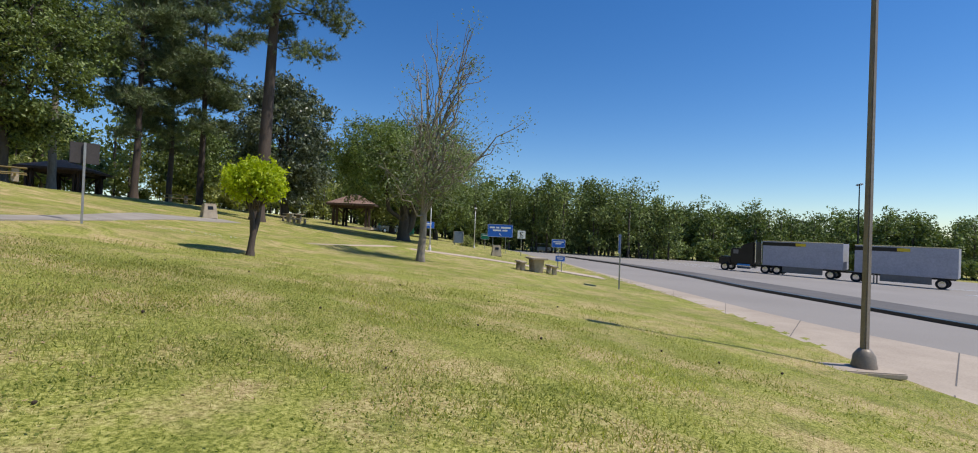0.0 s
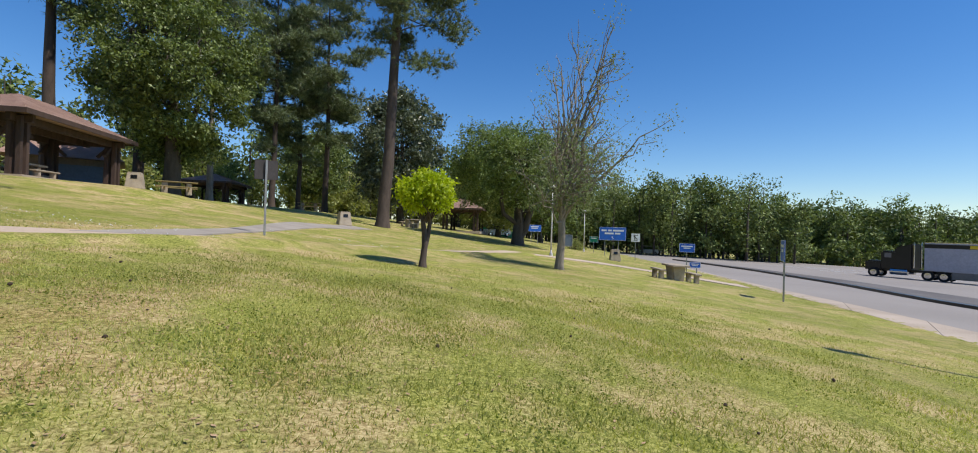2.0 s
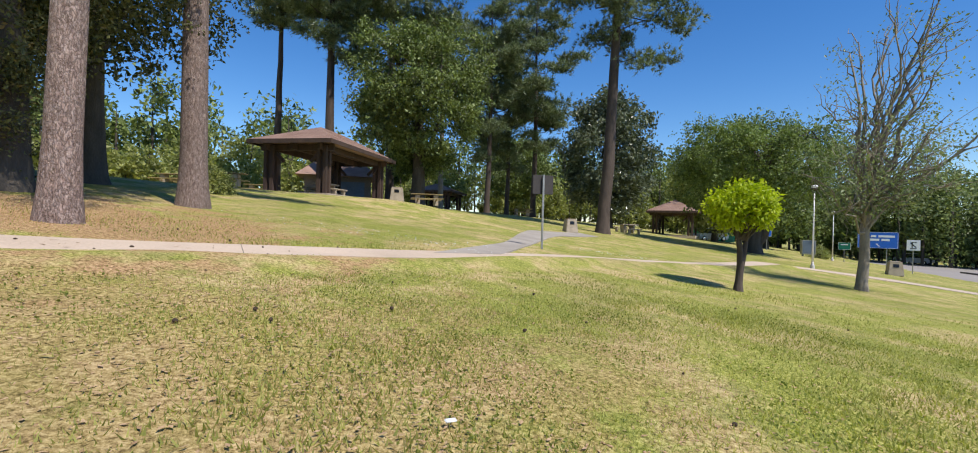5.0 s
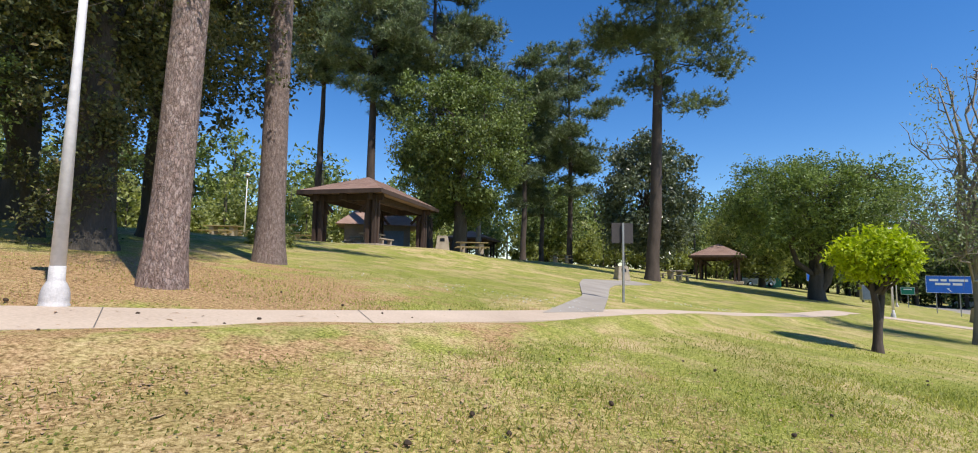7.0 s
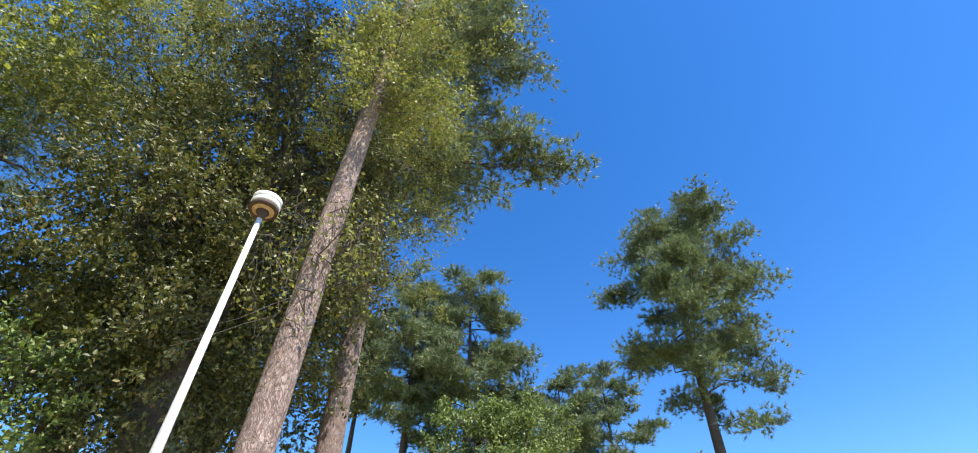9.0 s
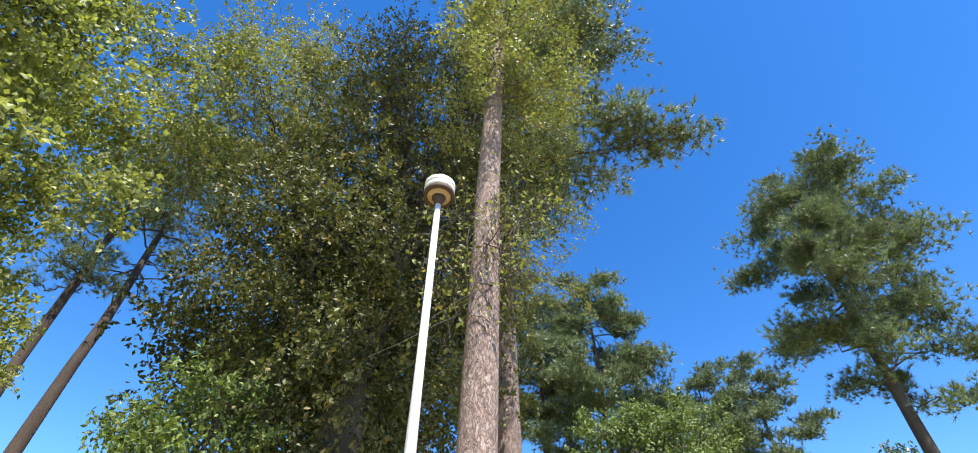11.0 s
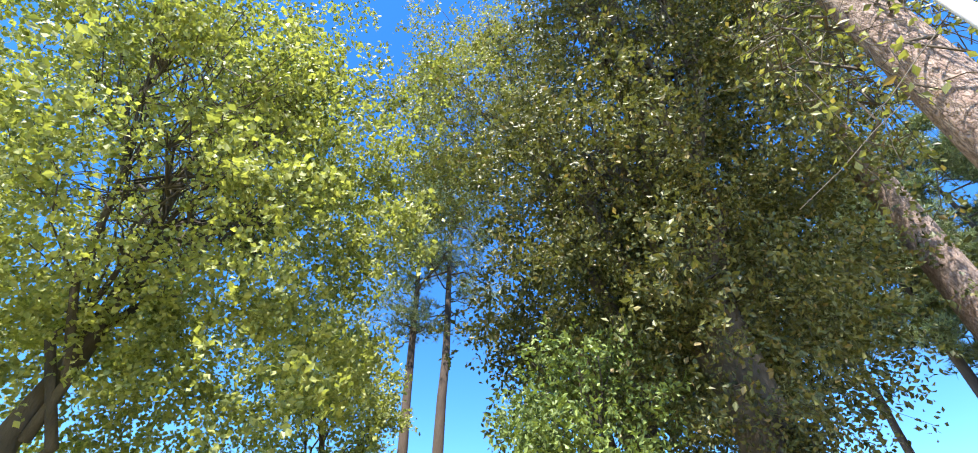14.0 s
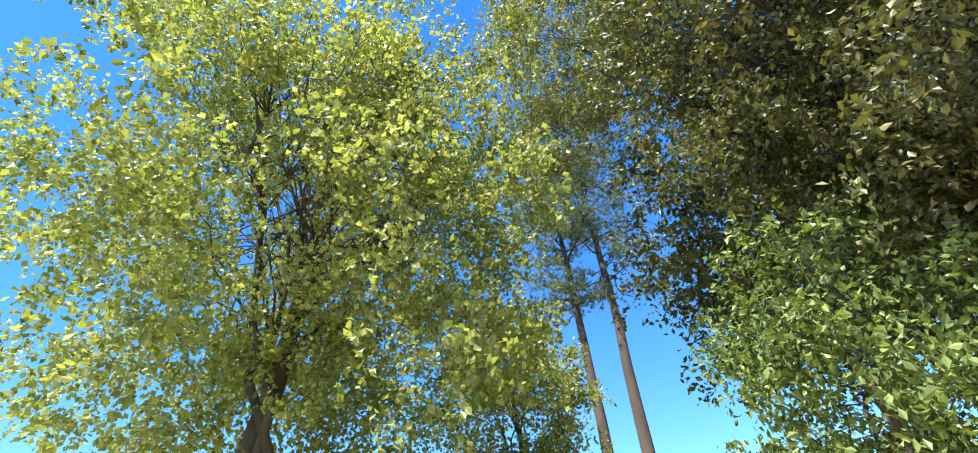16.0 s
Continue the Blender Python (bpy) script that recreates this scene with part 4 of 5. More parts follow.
road_sign((27.5, 52.0), 1.6, 0.8, 2.2, (-0.4, 0.4), [(0.6,), (0.5,)], -20, "blue sign on posts by the far drive")
road_sign((33.6, 48.5), 1.0, 0.7, 1.9, (0,), [(0.6,)], -36, "small green sign behind the blue one", board=GREENSIGN)
road_sign((-1.6, 17.9), 0.66, 0.6, 2.3, (0,), [], 185, "dark back of a sign on a galvanised post", board=SIGNBROWN, edge=False)


def concrete_table(place, turn, name="picnic_table"):
    """A picnic table cast in pebbled concrete, with two curved benches."""
    z = land(*place)
    g = "concrete picnic tables"
    root = thing(name, (*place, z), "cast pebbled-concrete picnic table on the lawn", "table", g, turn=turn)
    part("tabletop", box((1.7, 0.85, 0.09), (0, 0, 0.73), 0.025), PEBBLE, root)
    for x in (-0.48, 0.48):
        leg = box((0.2, 0.6, 0.72), (x, 0, 0.34), 0.02)
        for v in leg.verts:
            v.co.y *= 0.75 + 0.55 * max(0.0, v.co.z - 0.3)
            v.co.x = x + (v.co.x - x) * (0.85 + 0.5 * max(0.0, v.co.z - 0.3))
        part("leg", leg, PEBBLE, root)
    for s in (-1, 1):
        p = Matrix.Rotation(radians(turn), 3, "Z") @ Vector((0, 0.85 * s, 0))
        b = thing("bench", (place[0] + p.x, place[1] + p.y, land(place[0] + p.x, place[1] + p.y)), "cast pebbled-concrete bench beside the table", "bench", "concrete benches", turn=turn)
        part("seat", box((1.6, 0.32, 0.08), (0, 0, 0.43), 0.025), PEBBLE, b)
        for x in (-0.5, 0.5):
            part("leg", box((0.12, 0.26, 0.44), (x, 0, 0.19), 0.03), PEBBLE, b)


concrete_table((16.9, 19.5), 64)
concrete_table((10.2, 44.0), 20)
concrete_table((-12.2, 31.8), 75)
concrete_table((-13.6, 35.0), 75)


def wooden_table(place, turn):
    z = land(*place)
    root = thing("picnic_table", (*place, z), "weathered wooden plank picnic table with fixed benches", "table", "wooden picnic tables", turn=turn)
    for k in range(5):
        part("plank", box((2.1, 0.14, 0.045), (0, -0.3 + 0.15 * k, 0.76), 0.008), WOOD, root)
    for s in (-1, 1):
        for k in range(2):
            part("bench_plank", box((2.1, 0.14, 0.045), (0, s * (0.66 + 0.15 * k), 0.45), 0.008), WOOD, root)
        part("leg", box((0.3, 0.5, 0.72), (0.6 * s, 0, 0.36), 0.03), PEBBLE, root, "concrete pier")
        part("crossbar", box((0.09, 1.6, 0.09), (0.6 * s, 0, 0.39), 0.01), WOOD, root)


for p, a in (((-6.5, 35.0), 8), ((-17.6, 36.0), 10), ((-21.5, 33.0), 0), ((2.0, 52.5), 0), ((-24.5, 40.0), 15), ((-16.0, 27.5), 10)):
    wooden_table(p, a)


def litter_bin(place, turn, label="squat pebbled-concrete litter bin with slanted sides"):
    root = thing("litter_bin", (*place, land(*place) - 0.03), label, "litter bin", turn=turn)
    body = box((0.85, 0.75, 0.9), (0, 0, 0.45), 0.03)
    for v in body.verts:
        k = 1.0 - 0.28 * v.co.z
        v.co.x, v.co.y = v.co.x * k, v.co.y * k
    part("body", body, PEBBLE, root)
    part("opening", box((0.3, 0.02, 0.2), (0, -0.315, 0.66), 0.01, (-9, 0, 0)), BLACK, root)
    part("lid", box((0.6, 0.53, 0.05), (0, 0, 0.9), 0.015), PEBBLE, root)


litter_bin((23.5, 32.2), -30)
litter_bin((2.9, 33.9), 10)
litter_bin((-8.3, 33.9), 0)


def cabinet(place):
    root = thing("utility_cabinet", (*place, land(*place) - 0.02), "grey metal utility cabinet on short legs", "cabinet", turn=-25)
    part("body", box((1.15, 0.8, 1.35), (0, 0, 0.95), 0.02), GALV, root)
    part("door", box((1.0, 0.02, 1.2), (0, -0.41, 0.97), 0.008), BLUEGREY, root)
    for x in (-0.42, 0.42):
        part("leg", box((0.07, 0.6, 0.3), (x, 0, 0.14), 0.005), GALV, root)


cabinet((29.2, 47.6))


def shrub(place, r, h, seed, label):
    rng = np.random.default_rng(seed)
    root = thing("shrub", (*place, land(*place)), label, "shrub")
    d = rng.normal(size=(70, 3))
    d[:, 2] = np.abs(d[:, 2])
    d /= np.linalg.norm(d, axis=1)[:, None]
    ends = d * np.array([r, r, h]) * rng.uniform(0.6, 1, (70, 1))
    v, f = merged([tube(bend((0, 0, -0.05), e, rng, 0.05, 4), [0.02, 0.015, 0.01, 0.004], 4) for e in ends])
    tagged(part("stem_work", data_of("shrub_stems", v, f, BARK_DARK), BARK_DARK, root), kind="stuff")
    c = ends[rng.integers(0, 70, 3500)] + rng.normal(size=(3500, 3)) * 0.12
    c[:, 2] = np.maximum(c[:, 2], 0.03)
    v, f = leaves(c, 0.11, rng, 0.5)
    tagged(part("foliage", data_of("shrub_leaves", v, f, MAPLELEAF), MAPLELEAF, root), kind="stuff")


shrub((31.0, 48.4), 1.15, 1.2, 81, "rounded clipped green shrub by the cabinet")
shrub((-13.0, 20.5), 0.7, 0.8, 82, "low green shrub in the shade")


# ---- picnic shelters ----
def shelter(name, centre, floor_z, turn, w, d, post_h, rise, ridge, label):
    """An open timber shelter: paired posts with braces, beams, hipped shingle roof."""
    root = thing(name, (*centre, floor_z), label, "shelter", "picnic shelters", turn=turn)
    part("floor_slab", box((w - 0.6, d - 0.6, 0.3), (0, 0, -0.12), 0.02), CONCRETE, root)
    px, py = w / 2 - 0.85, d / 2 - 0.85
    spots = [(-px, -py), (px, -py), (-px, py), (px, py)]
    for x, y in spots:
        for ox, oy in ((-0.19, -0.19), (0.19, -0.19), (-0.19, 0.19), (0.19, 0.19)):
            part("post", box((0.19, 0.19, post_h), (x + ox, y + oy, post_h / 2), 0.012), TIMBER, root)
        for s in (-1, 1):
            if abs(x + s) < px + 0.3:
                part("brace", box((0.95, 0.14, 0.16), (x + s * 0.45, y, post_h - 0.55), 0.01, (0, 45 * s, 0)), TIMBER, root)
            if abs(y + s) < py + 0.3:
                part("brace", box((0.14, 0.95, 0.16), (x, y + s * 0.45, post_h - 0.55), 0.01, (-45 * s, 0, 0)), TIMBER, root)
    for y in (-py, 0, py):
        part("beam", box((w - 0.5, 0.2, 0.34), (0, y, post_h - 0.1), 0.012), TIMBER, root)
    for x in (-px, px):
        part("beam", box((0.2, d - 0.5, 0.34), (x, 0, post_h - 0.1), 0.012), TIMBER, root)
    z = post_h + 0.1
    hw, hd, r = w / 2, d / 2, ridge / 2
    bm = bmesh.new()
    lowr = [bm.verts.new((x, y, z)) for x, y in ((-hw, -hd), (hw, -hd), (hw, hd), (-hw, hd))]
    upr = [bm.verts.new((x, y, z + 0.14)) for x, y in ((-hw, -hd), (hw, -hd), (hw, hd), (-hw, hd))]
    a, b = bm.verts.new((-r, 0, z + rise)), bm.verts.new((r, 0, z + rise))
    bm.faces.new(lowr[::-1])
    for k in range(4):
        bm.faces.new((lowr[k], lowr[(k + 1) % 4], upr[(k + 1) % 4], upr[k]))
    for f in ((upr[0], upr[1], b, a), (upr[1], upr[2], b), (upr[2], upr[3], a, b), (upr[3], upr[0], a)):
        bm.faces.new(f)
    roof = part("roof", bm, SHINGLE, root, "faded brown shingle hip roof")
    for y in (-hd - 0.03, hd + 0.03):
        part("fascia", box((w + 0.12, 0.05, 0.24), (0, y, z + 0.02), 0.008), TIMBER, roof, "dark fascia board")
    for x in (-hw - 0.03, hw + 0.03):
        part("fascia", box((0.05, d, 0.24), (x, 0, z + 0.02), 0.008), TIMBER, roof, "dark fascia board")
    # shingle courses, thin overlapping lips down each slope
    n = 13
    for k in range(1, n):
        t = k / n
        hx, hy, zz = hw + (r - hw) * t, hd * (1 - t), z + 0.14 + (rise - 0.14) * t
        bmx = joined(box((2 * hx, 0.05, 0.022), (0, -hy, zz), 0), box((2 * hx, 0.05, 0.022), (0, hy, zz), 0), box((0.05, 2 * hy, 0.022), (-hx, 0, zz), 0), box((0.05, 2 * hy, 0.022), (hx, 0, zz), 0))
        part("shingle_course", bmx, SHINGLE, roof)
    return root


shelter("picnic_shelter", (-12.4, 33.45), 3.5, 76, 8.8, 4.9, 2.65, 1.4, 2.4, "open dark timber picnic shelter with brown shingle roof")
shelter("picnic_shelter", (20.5, 57.5), land(20.5, 57.5) + 0.1, 60, 7.2, 5.4, 2.5, 1.5, 1.6, "open dark timber picnic shelter under the trees")
shelter("picnic_shelter", (-7.2, 65.4), land(-7.2, 65.4) + 0.1, 76, 7.2, 5.4, 2.1, 1.15, 1.6, "open dark timber picnic shelter on the upper lawn")


def building(centre, turn, w, d, h, label):
    root = thing("toilet_block", (*centre, land(*centre) - 0.1), label, "building", turn=turn)
    part("wall", box((w, d, h), (0, 0, h / 2), 0.02), STUCCO, root)
    part("panel", box((w * 0.6, 0.06, h * 0.75), (w * 0.1, -d / 2 - 0.03, h * 0.42), 0.01), BLUEGREY, root, "blue-grey front panel")
    bm = bmesh.new()
    hw, hd = w / 2 + 0.7, d / 2 + 0.7
    q = [bm.verts.new((x, y, h)) for x, y in ((-hw, -hd), (hw, -hd), (hw, hd), (-hw, hd))]
    a, b = bm.verts.new((-w / 4, 0, h + 2)), bm.verts.new((w / 4, 0, h + 2))
    for f in ((q[3], q[2], q[1], q[0]), (q[0], q[1], b, a), (q[1], q[2], b), (q[2], q[3], a, b), (q[3], q[0], a)):
        bm.faces.new(f)
    part("roof", bm, SHINGLE, root, "brown shingle hip roof")


building((-15.4, 47.5), 12, 5.5, 5, 2.2, "low building with blue-grey front and hipped roof")
building((-60.0, 60.0), 30, 12, 8, 3.0, "low tan building beyond the upper lawn")


# ---- truck with two trailers in the lot ----
def wheel(parent, x, y, r, w=0.28):
    t = part("wheel", lathe([(r * 0.6, -w / 2), (r * 0.93, -w / 2), (r, -w / 2 + 0.05), (r, w / 2 - 0.05), (r * 0.93, w / 2), (r * 0.6, w / 2)], 24, (x, y, r), (90, 0, 0)), RUBBER, parent, smooth=False)
    part("rim", lathe([(r * 0.58, -w / 2 - 0.01), (r * 0.5, -w / 2 + 0.03), (r * 0.2, -w / 2 - 0.02), (r * 0.18, w / 2 + 0.02), (r * 0.58, w / 2 + 0.01)], 18, (x, y, r), (90, 0, 0)), CHROME, t, "pale steel rim")


def trailer(place, turn, length):
    z = land(*place) - 0.09
    root = thing("semi_trailer", (*place, z), "grey box trailer with a dark stripe and side skirt", "trailer", "box trailers", turn=turn)
    part("box_body", box((length, 2.6, 2.95), (0, 0, 2.55), 0.05), TRAILER, root)
    part("top_rail", box((length + 0.02, 2.63, 0.1), (0, 0, 3.98), 0.01), CHROME, root)
    part("stripe", box((length * 0.5, 0.02, 0.4), (-length * 0.25, -1.31, 3.62), 0.004, (0, 0, 0)), BLACK, root, "black stripe")
    part("emblem", box((length * 0.13, 0.025, 0.32), (length * 0.0, -1.312, 3.62), 0.004), YELLOW, root, "yellow emblem bar")
    part("skirt", box((length * 0.5, 0.04, 0.7), (length * 0.02, -1.25, 0.72), 0.01), SIGNBACK, root)
    part("chassis", box((length * 0.95, 1.0, 0.22), (0, 0, 0.98), 0.02), BLACK, root)
    part("landing_leg", box((0.12, 0.12, 1.0), (-length * 0.3, -0.8, 0.5), 0.01), GALV, root)
    part("landing_leg", box((0.12, 0.12, 1.0), (-length * 0.3, 0.8, 0.5), 0.01), GALV, root)
    for y in (-1.08, 1.08):
        wheel(root, length * 0.36, y, 0.5)
    return root


def tractor(place, turn):
    z = land(*place) - 0.09
    root = thing("truck_tractor", (*place, z), "black long-nosed truck tractor with chrome tanks", "truck", turn=turn)
    part("hood", joined(box((1.6, 1.8, 1.1), (-2.4, 0, 1.25), 0.18), box((0.12, 1.5, 0.9), (-3.2, 0, 1.2), 0.04)), BLACK, root)
    part("cab", box((1.5, 2.3, 1.9), (-0.95, 0, 1.95), 0.15), BLACK, root)
    sl = box((1.6, 2.4, 2.8), (0.3, 0, 2.35), 0.15)
    for v in sl.verts:
        if v.co.x < 0.2 and v.co.z > 3:
            v.co.z -= 0.45
    part("sleeper", sl, BLACK, root)
    part("side_window", box((0.7, 2.32, 0.6), (-1.05, 0, 2.45), 0.05), SIGNBACK, root)
    part("windscreen", box((0.06, 1.9, 0.65), (-1.7, 0, 2.45), 0.03), SIGNBACK, root)
    part("frame", box((6.6, 0.9, 0.25), (0.6, 0, 0.85), 0.02), BLACK, root)
    for y in (-0.98, 0.98):
        part("fuel_tank", lathe([(0.3, -0.75), (0.33, -0.7), (0.33, 0.7), (0.3, 0.75)], 18, (-0.1, y, 0.72), (0, 90, 0)), CHROME, root, smooth=False)
        part("exhaust", lathe([(0.07, 1.2), (0.08, 1.25), (0.08, 3.6), (0.06, 3.9)], 12, (1.15, y, 0)), CHROME, root)
        part("fender", box((1.6, 0.5, 0.06), (2.9, y, 1.12), 0.02), CHROME, root)
        wheel(root, -2.35, y, 0.52)
        wheel(root, 2.3, y, 0.52)
        wheel(root, 3.55, y, 0.52)


LOT_A, LOT_B = Vector((60.6, 33.3)), Vector((63.4, 9.2))
way = (LOT_B - LOT_A).normalized()
turn_lot = math.degrees(math.atan2(way.y, way.x))
tractor(LOT_A + way * 3.0, turn_lot)
trailer(LOT_A + way * 9.0, turn_lot, 7.9)
dolly = thing("trailer_dolly", (*(LOT_A + way * 13.6), land(*(LOT_A + way * 13.6)) - 0.09), "black trailer dolly between two box trailers", "dolly", turn=turn_lot)
part("frame", box((2.6, 0.8, 0.2), (0, 0, 0.95), 0.02), BLACK, dolly)
for y in (-1.05, 1.05):
    wheel(dolly, 0.5, y, 0.5)
trailer(LOT_A + way * 17.9, turn_lot, 7.9)


def parked_van(place, turn, label, body):
    root = thing("parked_car", (*place, land(*place) - 0.09), label, "car", turn=turn)
    low = box((4.4, 1.8, 0.75), (0, 0, 0.62), 0.15)
    part("body", low, body, root)
    cabin = box((2.6, 1.65, 0.65), (0.1, 0, 1.25), 0.18)
    part("cabin", cabin, BLACK, root, "dark glazed cabin")
    part("roof", box((2.2, 1.5, 0.08), (0.1, 0, 1.58), 0.03), body, root)
    for x in (-1.4, 1.4):
        for y in (-0.82, 0.82):
            wheel(root, x, y, 0.33, 0.2)


parked_van((63, 71), 120, "white pickup parked at the far end of the drive", LETTER)
parked_van((27.0, 62.0), 10, "white car parked under the far trees", LETTER)


def mast(place):
    root = thing("lot_light", (*place, land(*place) - 0.1), "tall dark mast with four floodlights over the lot", "street lamp")
    part("pole", lathe([(0.16, 0), (0.12, 8), (0.08, 15)], 12), BLACK, root)
    part("crossarm", box((1.6, 0.08, 0.08), (0, 0, 14.8), 0.01, (0, 0, 40)), BLACK, root)
    for s in (-1, 1):
        part("floodlight", box((0.5, 0.35, 0.18), (0.7 * s * 0.77, 0.7 * s * 0.64, 14.95), 0.03, (0, 12 * s, 40)), GALV, root)


mast((96, 30))


def bin_box(place, turn, material, label, size=(2.2, 1.4, 1.3)):
    root = thing("dumpster", (*place, land(*place) - 0.05), label, "dumpster", turn=turn)
    part("body", box(size, (0, 0, size[2] / 2), 0.05), material, root)
    part("lid", box((size[0] + 0.06, size[1] + 0.06, 0.07), (0, 0, size[2] + 0.03), 0.02, (4, 0, 0)), BLACK, root, "dark plastic lid")


bin_box((31.5, 66.5), 20, GREENBIN, "green steel dumpster by the far shelter")
bin_box((28.6, 66.8), 20, GREENBIN, "green steel dumpster by the far shelter")


# ---- lawn growth and litter ----
def scatter(count, seed, near, spread, ok):
    """Places on the lawn, thickest along the walker's way."""
    rng = np.random.default_rng(seed)
    a, b = np.array(near[0]), np.array(near[1])
    out = []
    while len(out) < count:
        n = count
        t = rng.uniform(0, 1, (n, 1))
        p = a + (b - a) * t + rng.normal(size=(n, 2)) * np.array(spread)
        out += [tuple(q) for q in p if ok(*q)]
    return np.array(out[:count]), rng


def blades():
    p, rng = scatter(230000, 91, ((4.0, 5.0), (-6.0, 7.0)), (4.2, 3.4), lambda x, y: True)
    keep = np.array([edge_side(x, y) < -0.1 for x, y in p])
    near, far = np.array(PATH_NEAR), np.array(PATH_FAR)
    yn = np.interp(p[:, 0], near[:8, 0], near[:8, 1])
    yf = np.interp(p[:, 0], far[:8, 0], far[:8, 1])
    keep &= ~((p[:, 1] > yn - 0.02) & (p[:, 1] < yf + 0.02))
    tone = np.array([noise.noise((x * 1.1, y * 1.1, 3)) + 0.5 * noise.noise((x * 4, y * 4, 3)) for x, y in p])
    keep &= tone > rng.uniform(-0.9, 0.25, len(p))
    p = p[keep]
    n = len(p)
    z = np.array([land(x, y) for x, y in p])
    h = rng.uniform(0.012, 0.045, n)
    a = rng.uniform(0, 2 * np.pi, n)
    w = rng.uniform(0.004, 0.009, n)
    lean = rng.normal(size=(n, 2)) * 0.6 * h[:, None]
    base = np.stack([p[:, 0], p[:, 1], z - 0.01], 1)
    side = np.stack([np.cos(a) * w, np.sin(a) * w, np.zeros(n)], 1)
    tip = base + np.stack([lean[:, 0], lean[:, 1], h + 0.01], 1)
    v = np.stack([base - side, base + side, tip], 1).reshape(-1, 3)
    ob = new("grass_blades", data_of("blades", v, np.arange(3 * n).reshape(n, 3), GRASSLEAF))
    tagged(ob, "short mown grass blades, green and straw", "grass", kind="stuff")


blades()


def weeds():
    """Low clover leaves in dark green drifts."""
    p, rng = scatter(60000, 92, ((3.0, 5.0), (-6.0, 6.5)), (4.0, 3.0), lambda x, y: True)
    k = np.array([noise.noise((x * 0.9, y * 0.9, 7)) + 0.35 * noise.noise((x * 3, y * 3, 7)) > 0.12 and edge_side(x, y) < -0.2 for x, y in p])
    near, far = np.array(PATH_NEAR), np.array(PATH_FAR)
    k &= ~((p[:, 1] > np.interp(p[:, 0], near[:8, 0], near[:8, 1])) & (p[:, 1] < np.interp(p[:, 0], far[:8, 0], far[:8, 1])))
    p = p[k]
    c = np.stack([p[:, 0], p[:, 1], np.array([land(x, y) for x, y in p]) + rng.uniform(0.005, 0.04, len(p))], 1)
    v, f = leaves(c, 0.02, rng, 0.8, -0.2)
    tagged(new("clover", data_of("clover", v, f, CLOVER)), "low clover in dark green drifts on the lawn", "ground cover", kind="stuff")


weeds()


def clover_heads():
    """White clover in loose lines beside the footpath."""
    rng = np.random.default_rng(96)
    p = np.concatenate([rng.normal(size=(150, 2)) * np.array([1.5, 0.7]) + np.array([-5.6, 14.2]),
                        rng.normal(size=(180, 2)) * np.array([1.8, 0.4]) + np.array([2.2, 20.2])])
    c = np.stack([p[:, 0], p[:, 1], np.array([land(x, y) for x, y in p]) + 0.05], 1)
    v, f = leaves(c, 0.024, rng, 0.9, 0.0)
    tagged(new("clover_flowers", data_of("clover_flowers", v, f, LETTER)), "small white clover heads in the grass", "flowers", kind="stuff")


clover_heads()


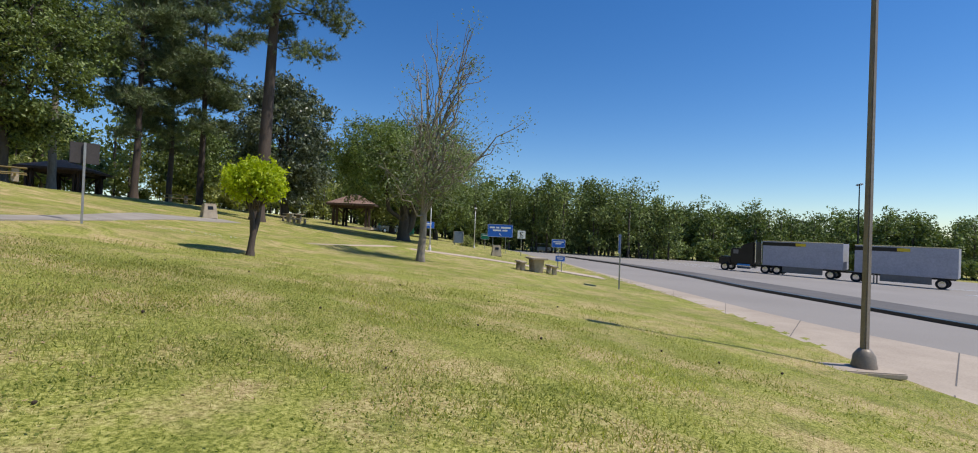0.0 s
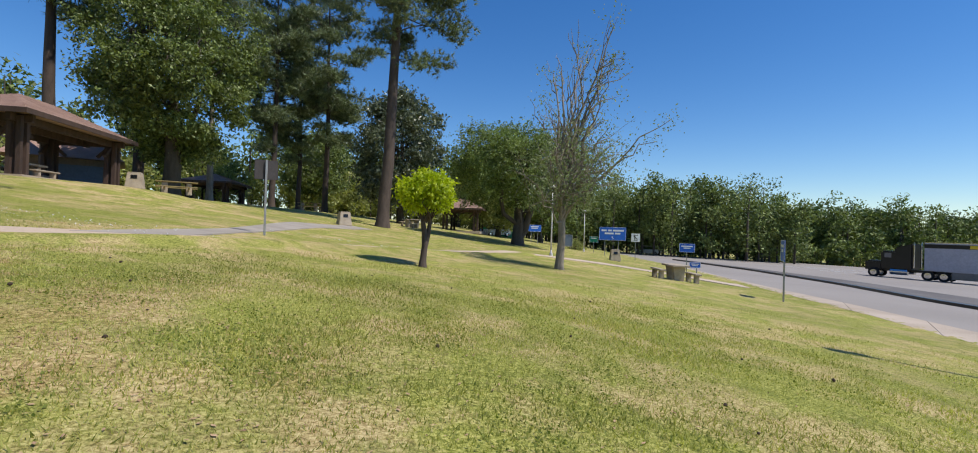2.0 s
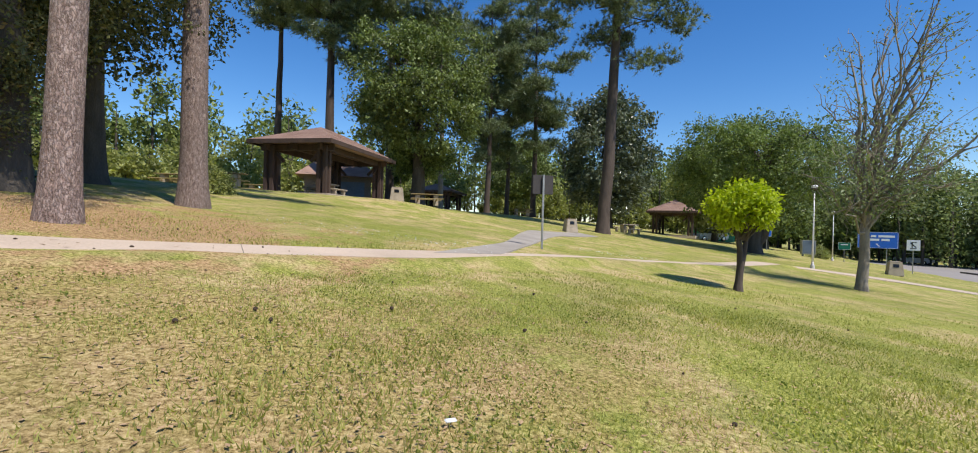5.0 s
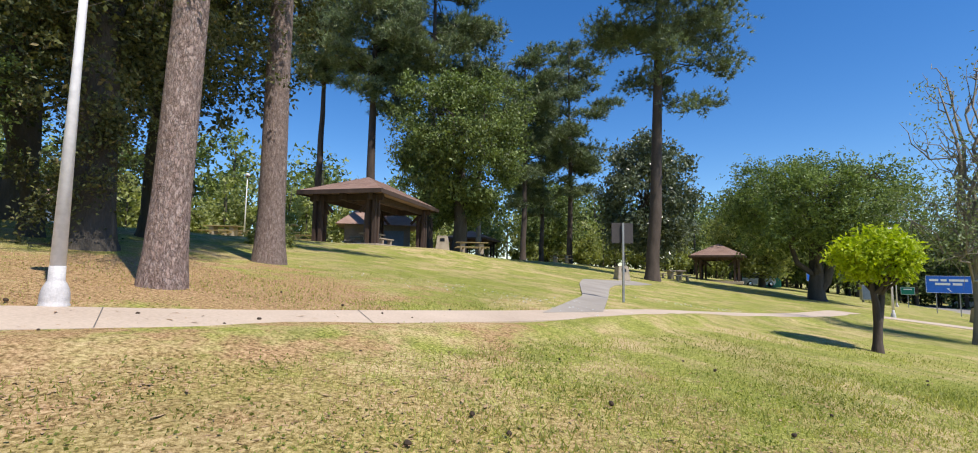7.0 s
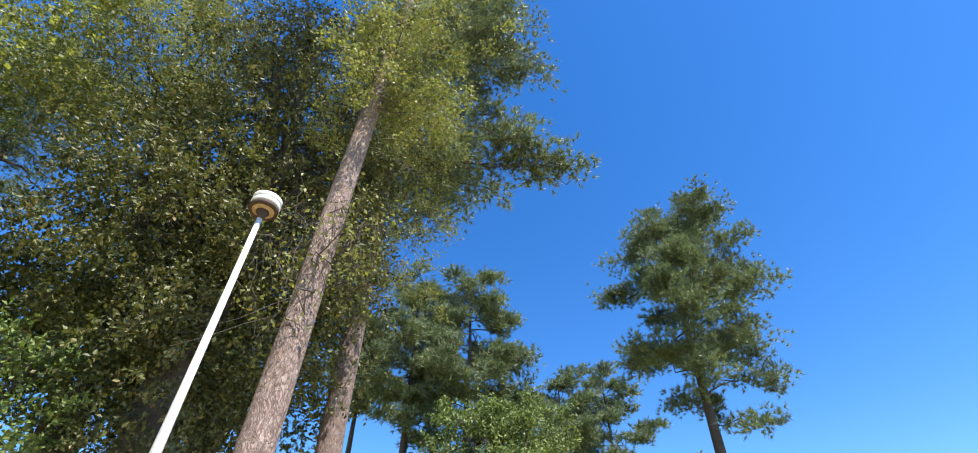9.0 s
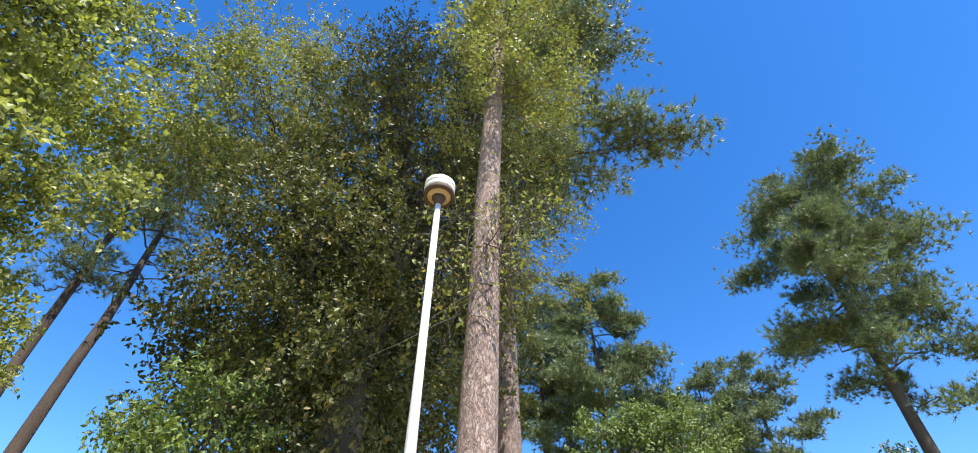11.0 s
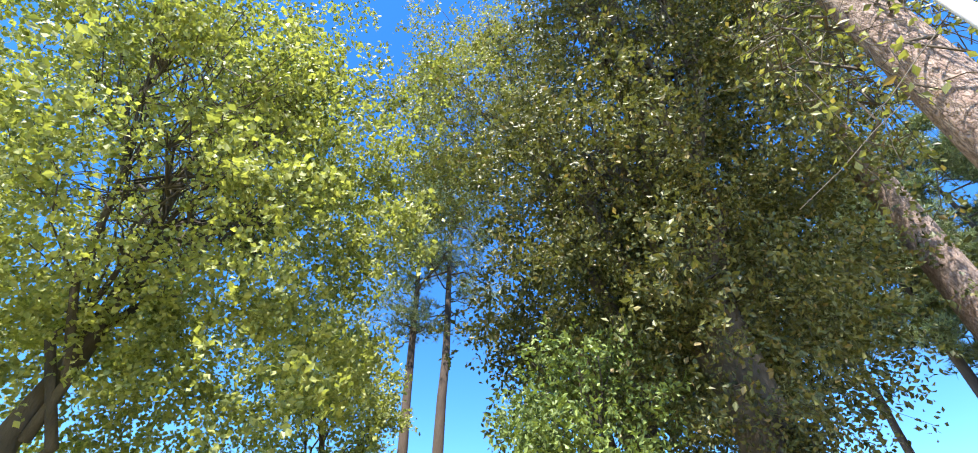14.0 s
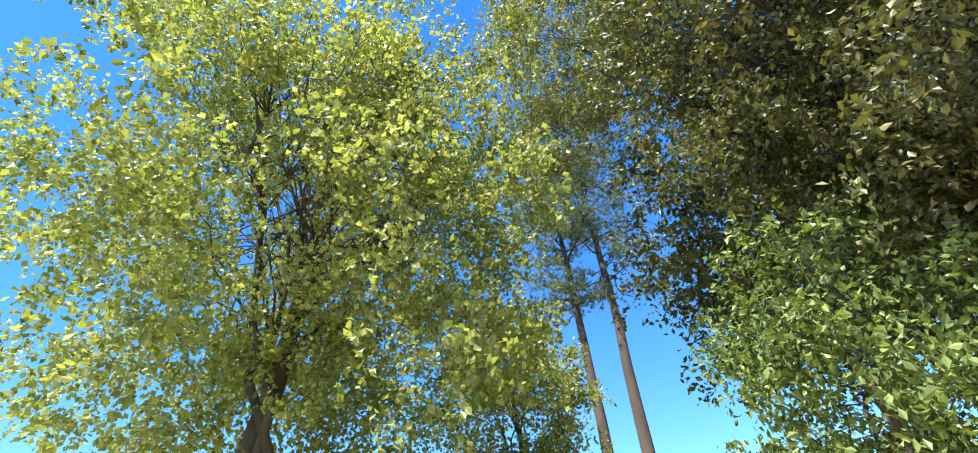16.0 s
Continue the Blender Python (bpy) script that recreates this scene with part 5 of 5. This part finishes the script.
def fallen():
    rng = np.random.default_rng(93)
    p = np.concatenate([rng.normal(size=(5200, 2)) * np.array([2.6, 2.6]) + np.array([-9.0, 9.6]),
                        rng.normal(size=(9000, 2)) * np.array([3.4, 2.0]) + np.array([-6.4, 6.2]),
                        rng.normal(size=(1500, 2)) * np.array([6, 4]) + np.array([-2, 8])])
    c = np.stack([p[:, 0], p[:, 1], np.array([land(x, y) for x, y in p]) + 0.014], 1)
    v, f = leaves(c, 0.042, rng, 0.45, 0.1)
    v = v.reshape(-1, 4, 3)
    v[:, :, 2] = c[:, None, 2] + (v[:, :, 2] - c[:, None, 2]) * 0.2
    tagged(new("fallen_leaves", data_of("fallen_leaves", v.reshape(-1, 3), f, LITTER)), "dry brown fallen leaves under the pines", "leaves", kind="stuff")


fallen()


def bark_flakes():
    """Loose strips of bark and broken twigs round the pines' feet."""
    rng = np.random.default_rng(95)
    p = np.concatenate([rng.normal(size=(420, 2)) * np.array([2.0, 1.7]) + np.array([-9.9, 9.4]), rng.normal(size=(160, 2)) * np.array([3.0, 1.6]) + np.array([-7.0, 6.0])])
    c = np.stack([p[:, 0], p[:, 1], np.array([land(x, y) for x, y in p]) + 0.02], 1)
    v, f = leaves(c, 0.11, rng, 0.22, 0.05)
    v = v.reshape(-1, 4, 3)
    v[:, :, 2] = c[:, None, 2] + (v[:, :, 2] - c[:, None, 2]) * 0.12
    tagged(new("bark_flakes", data_of("bark_flakes", v.reshape(-1, 3), f, LITTER)), "loose reddish bark strips round the pine trunks", "bark", kind="stuff")


bark_flakes()


def cone_mesh():
    bm = lathe([(0.012, 0), (0.03, 0.015), (0.034, 0.035), (0.025, 0.06), (0.006, 0.08)], 8)
    return bm


def cones():
    rng = np.random.default_rng(94)
    bm = cone_mesh()
    me = bpy.data.meshes.new("cone")
    bm.to_mesh(me)
    bm.free()
    me.materials.append(DIRT)
    for k in range(56):
        if k < 26:
            x, y = rng.normal() * 2.6 - 7.5, rng.normal() * 2.0 + 7.6
        else:
            x, y = rng.uniform(-8, 9), rng.uniform(3.2, 12)
        if edge_side(x, y) > -0.4:
            continue
        ob = new("pine_cone", me)
        ob.matrix_basis = pose(x, y, land(x, y) + 0.02, 80 + rng.normal() * 20, 0, rng.uniform(0, 360)) @ Matrix.Scale(rng.uniform(0.25, 0.55), 4)
        tagged(ob, "dark fallen pine cone lying in the grass", "pine cone", "fallen pine cones")


cones()

paper = box((0.06, 0.03, 0.01), (0, 0, 0), 0.006)
ob = part("paper_scrap", paper, LETTER)
ob.matrix_basis = pose(-4.1, 5.3, land(-4.1, 5.3) + 0.03, 6, 3, 25)
tagged(ob, "white scrap of paper on the grass", "litter")
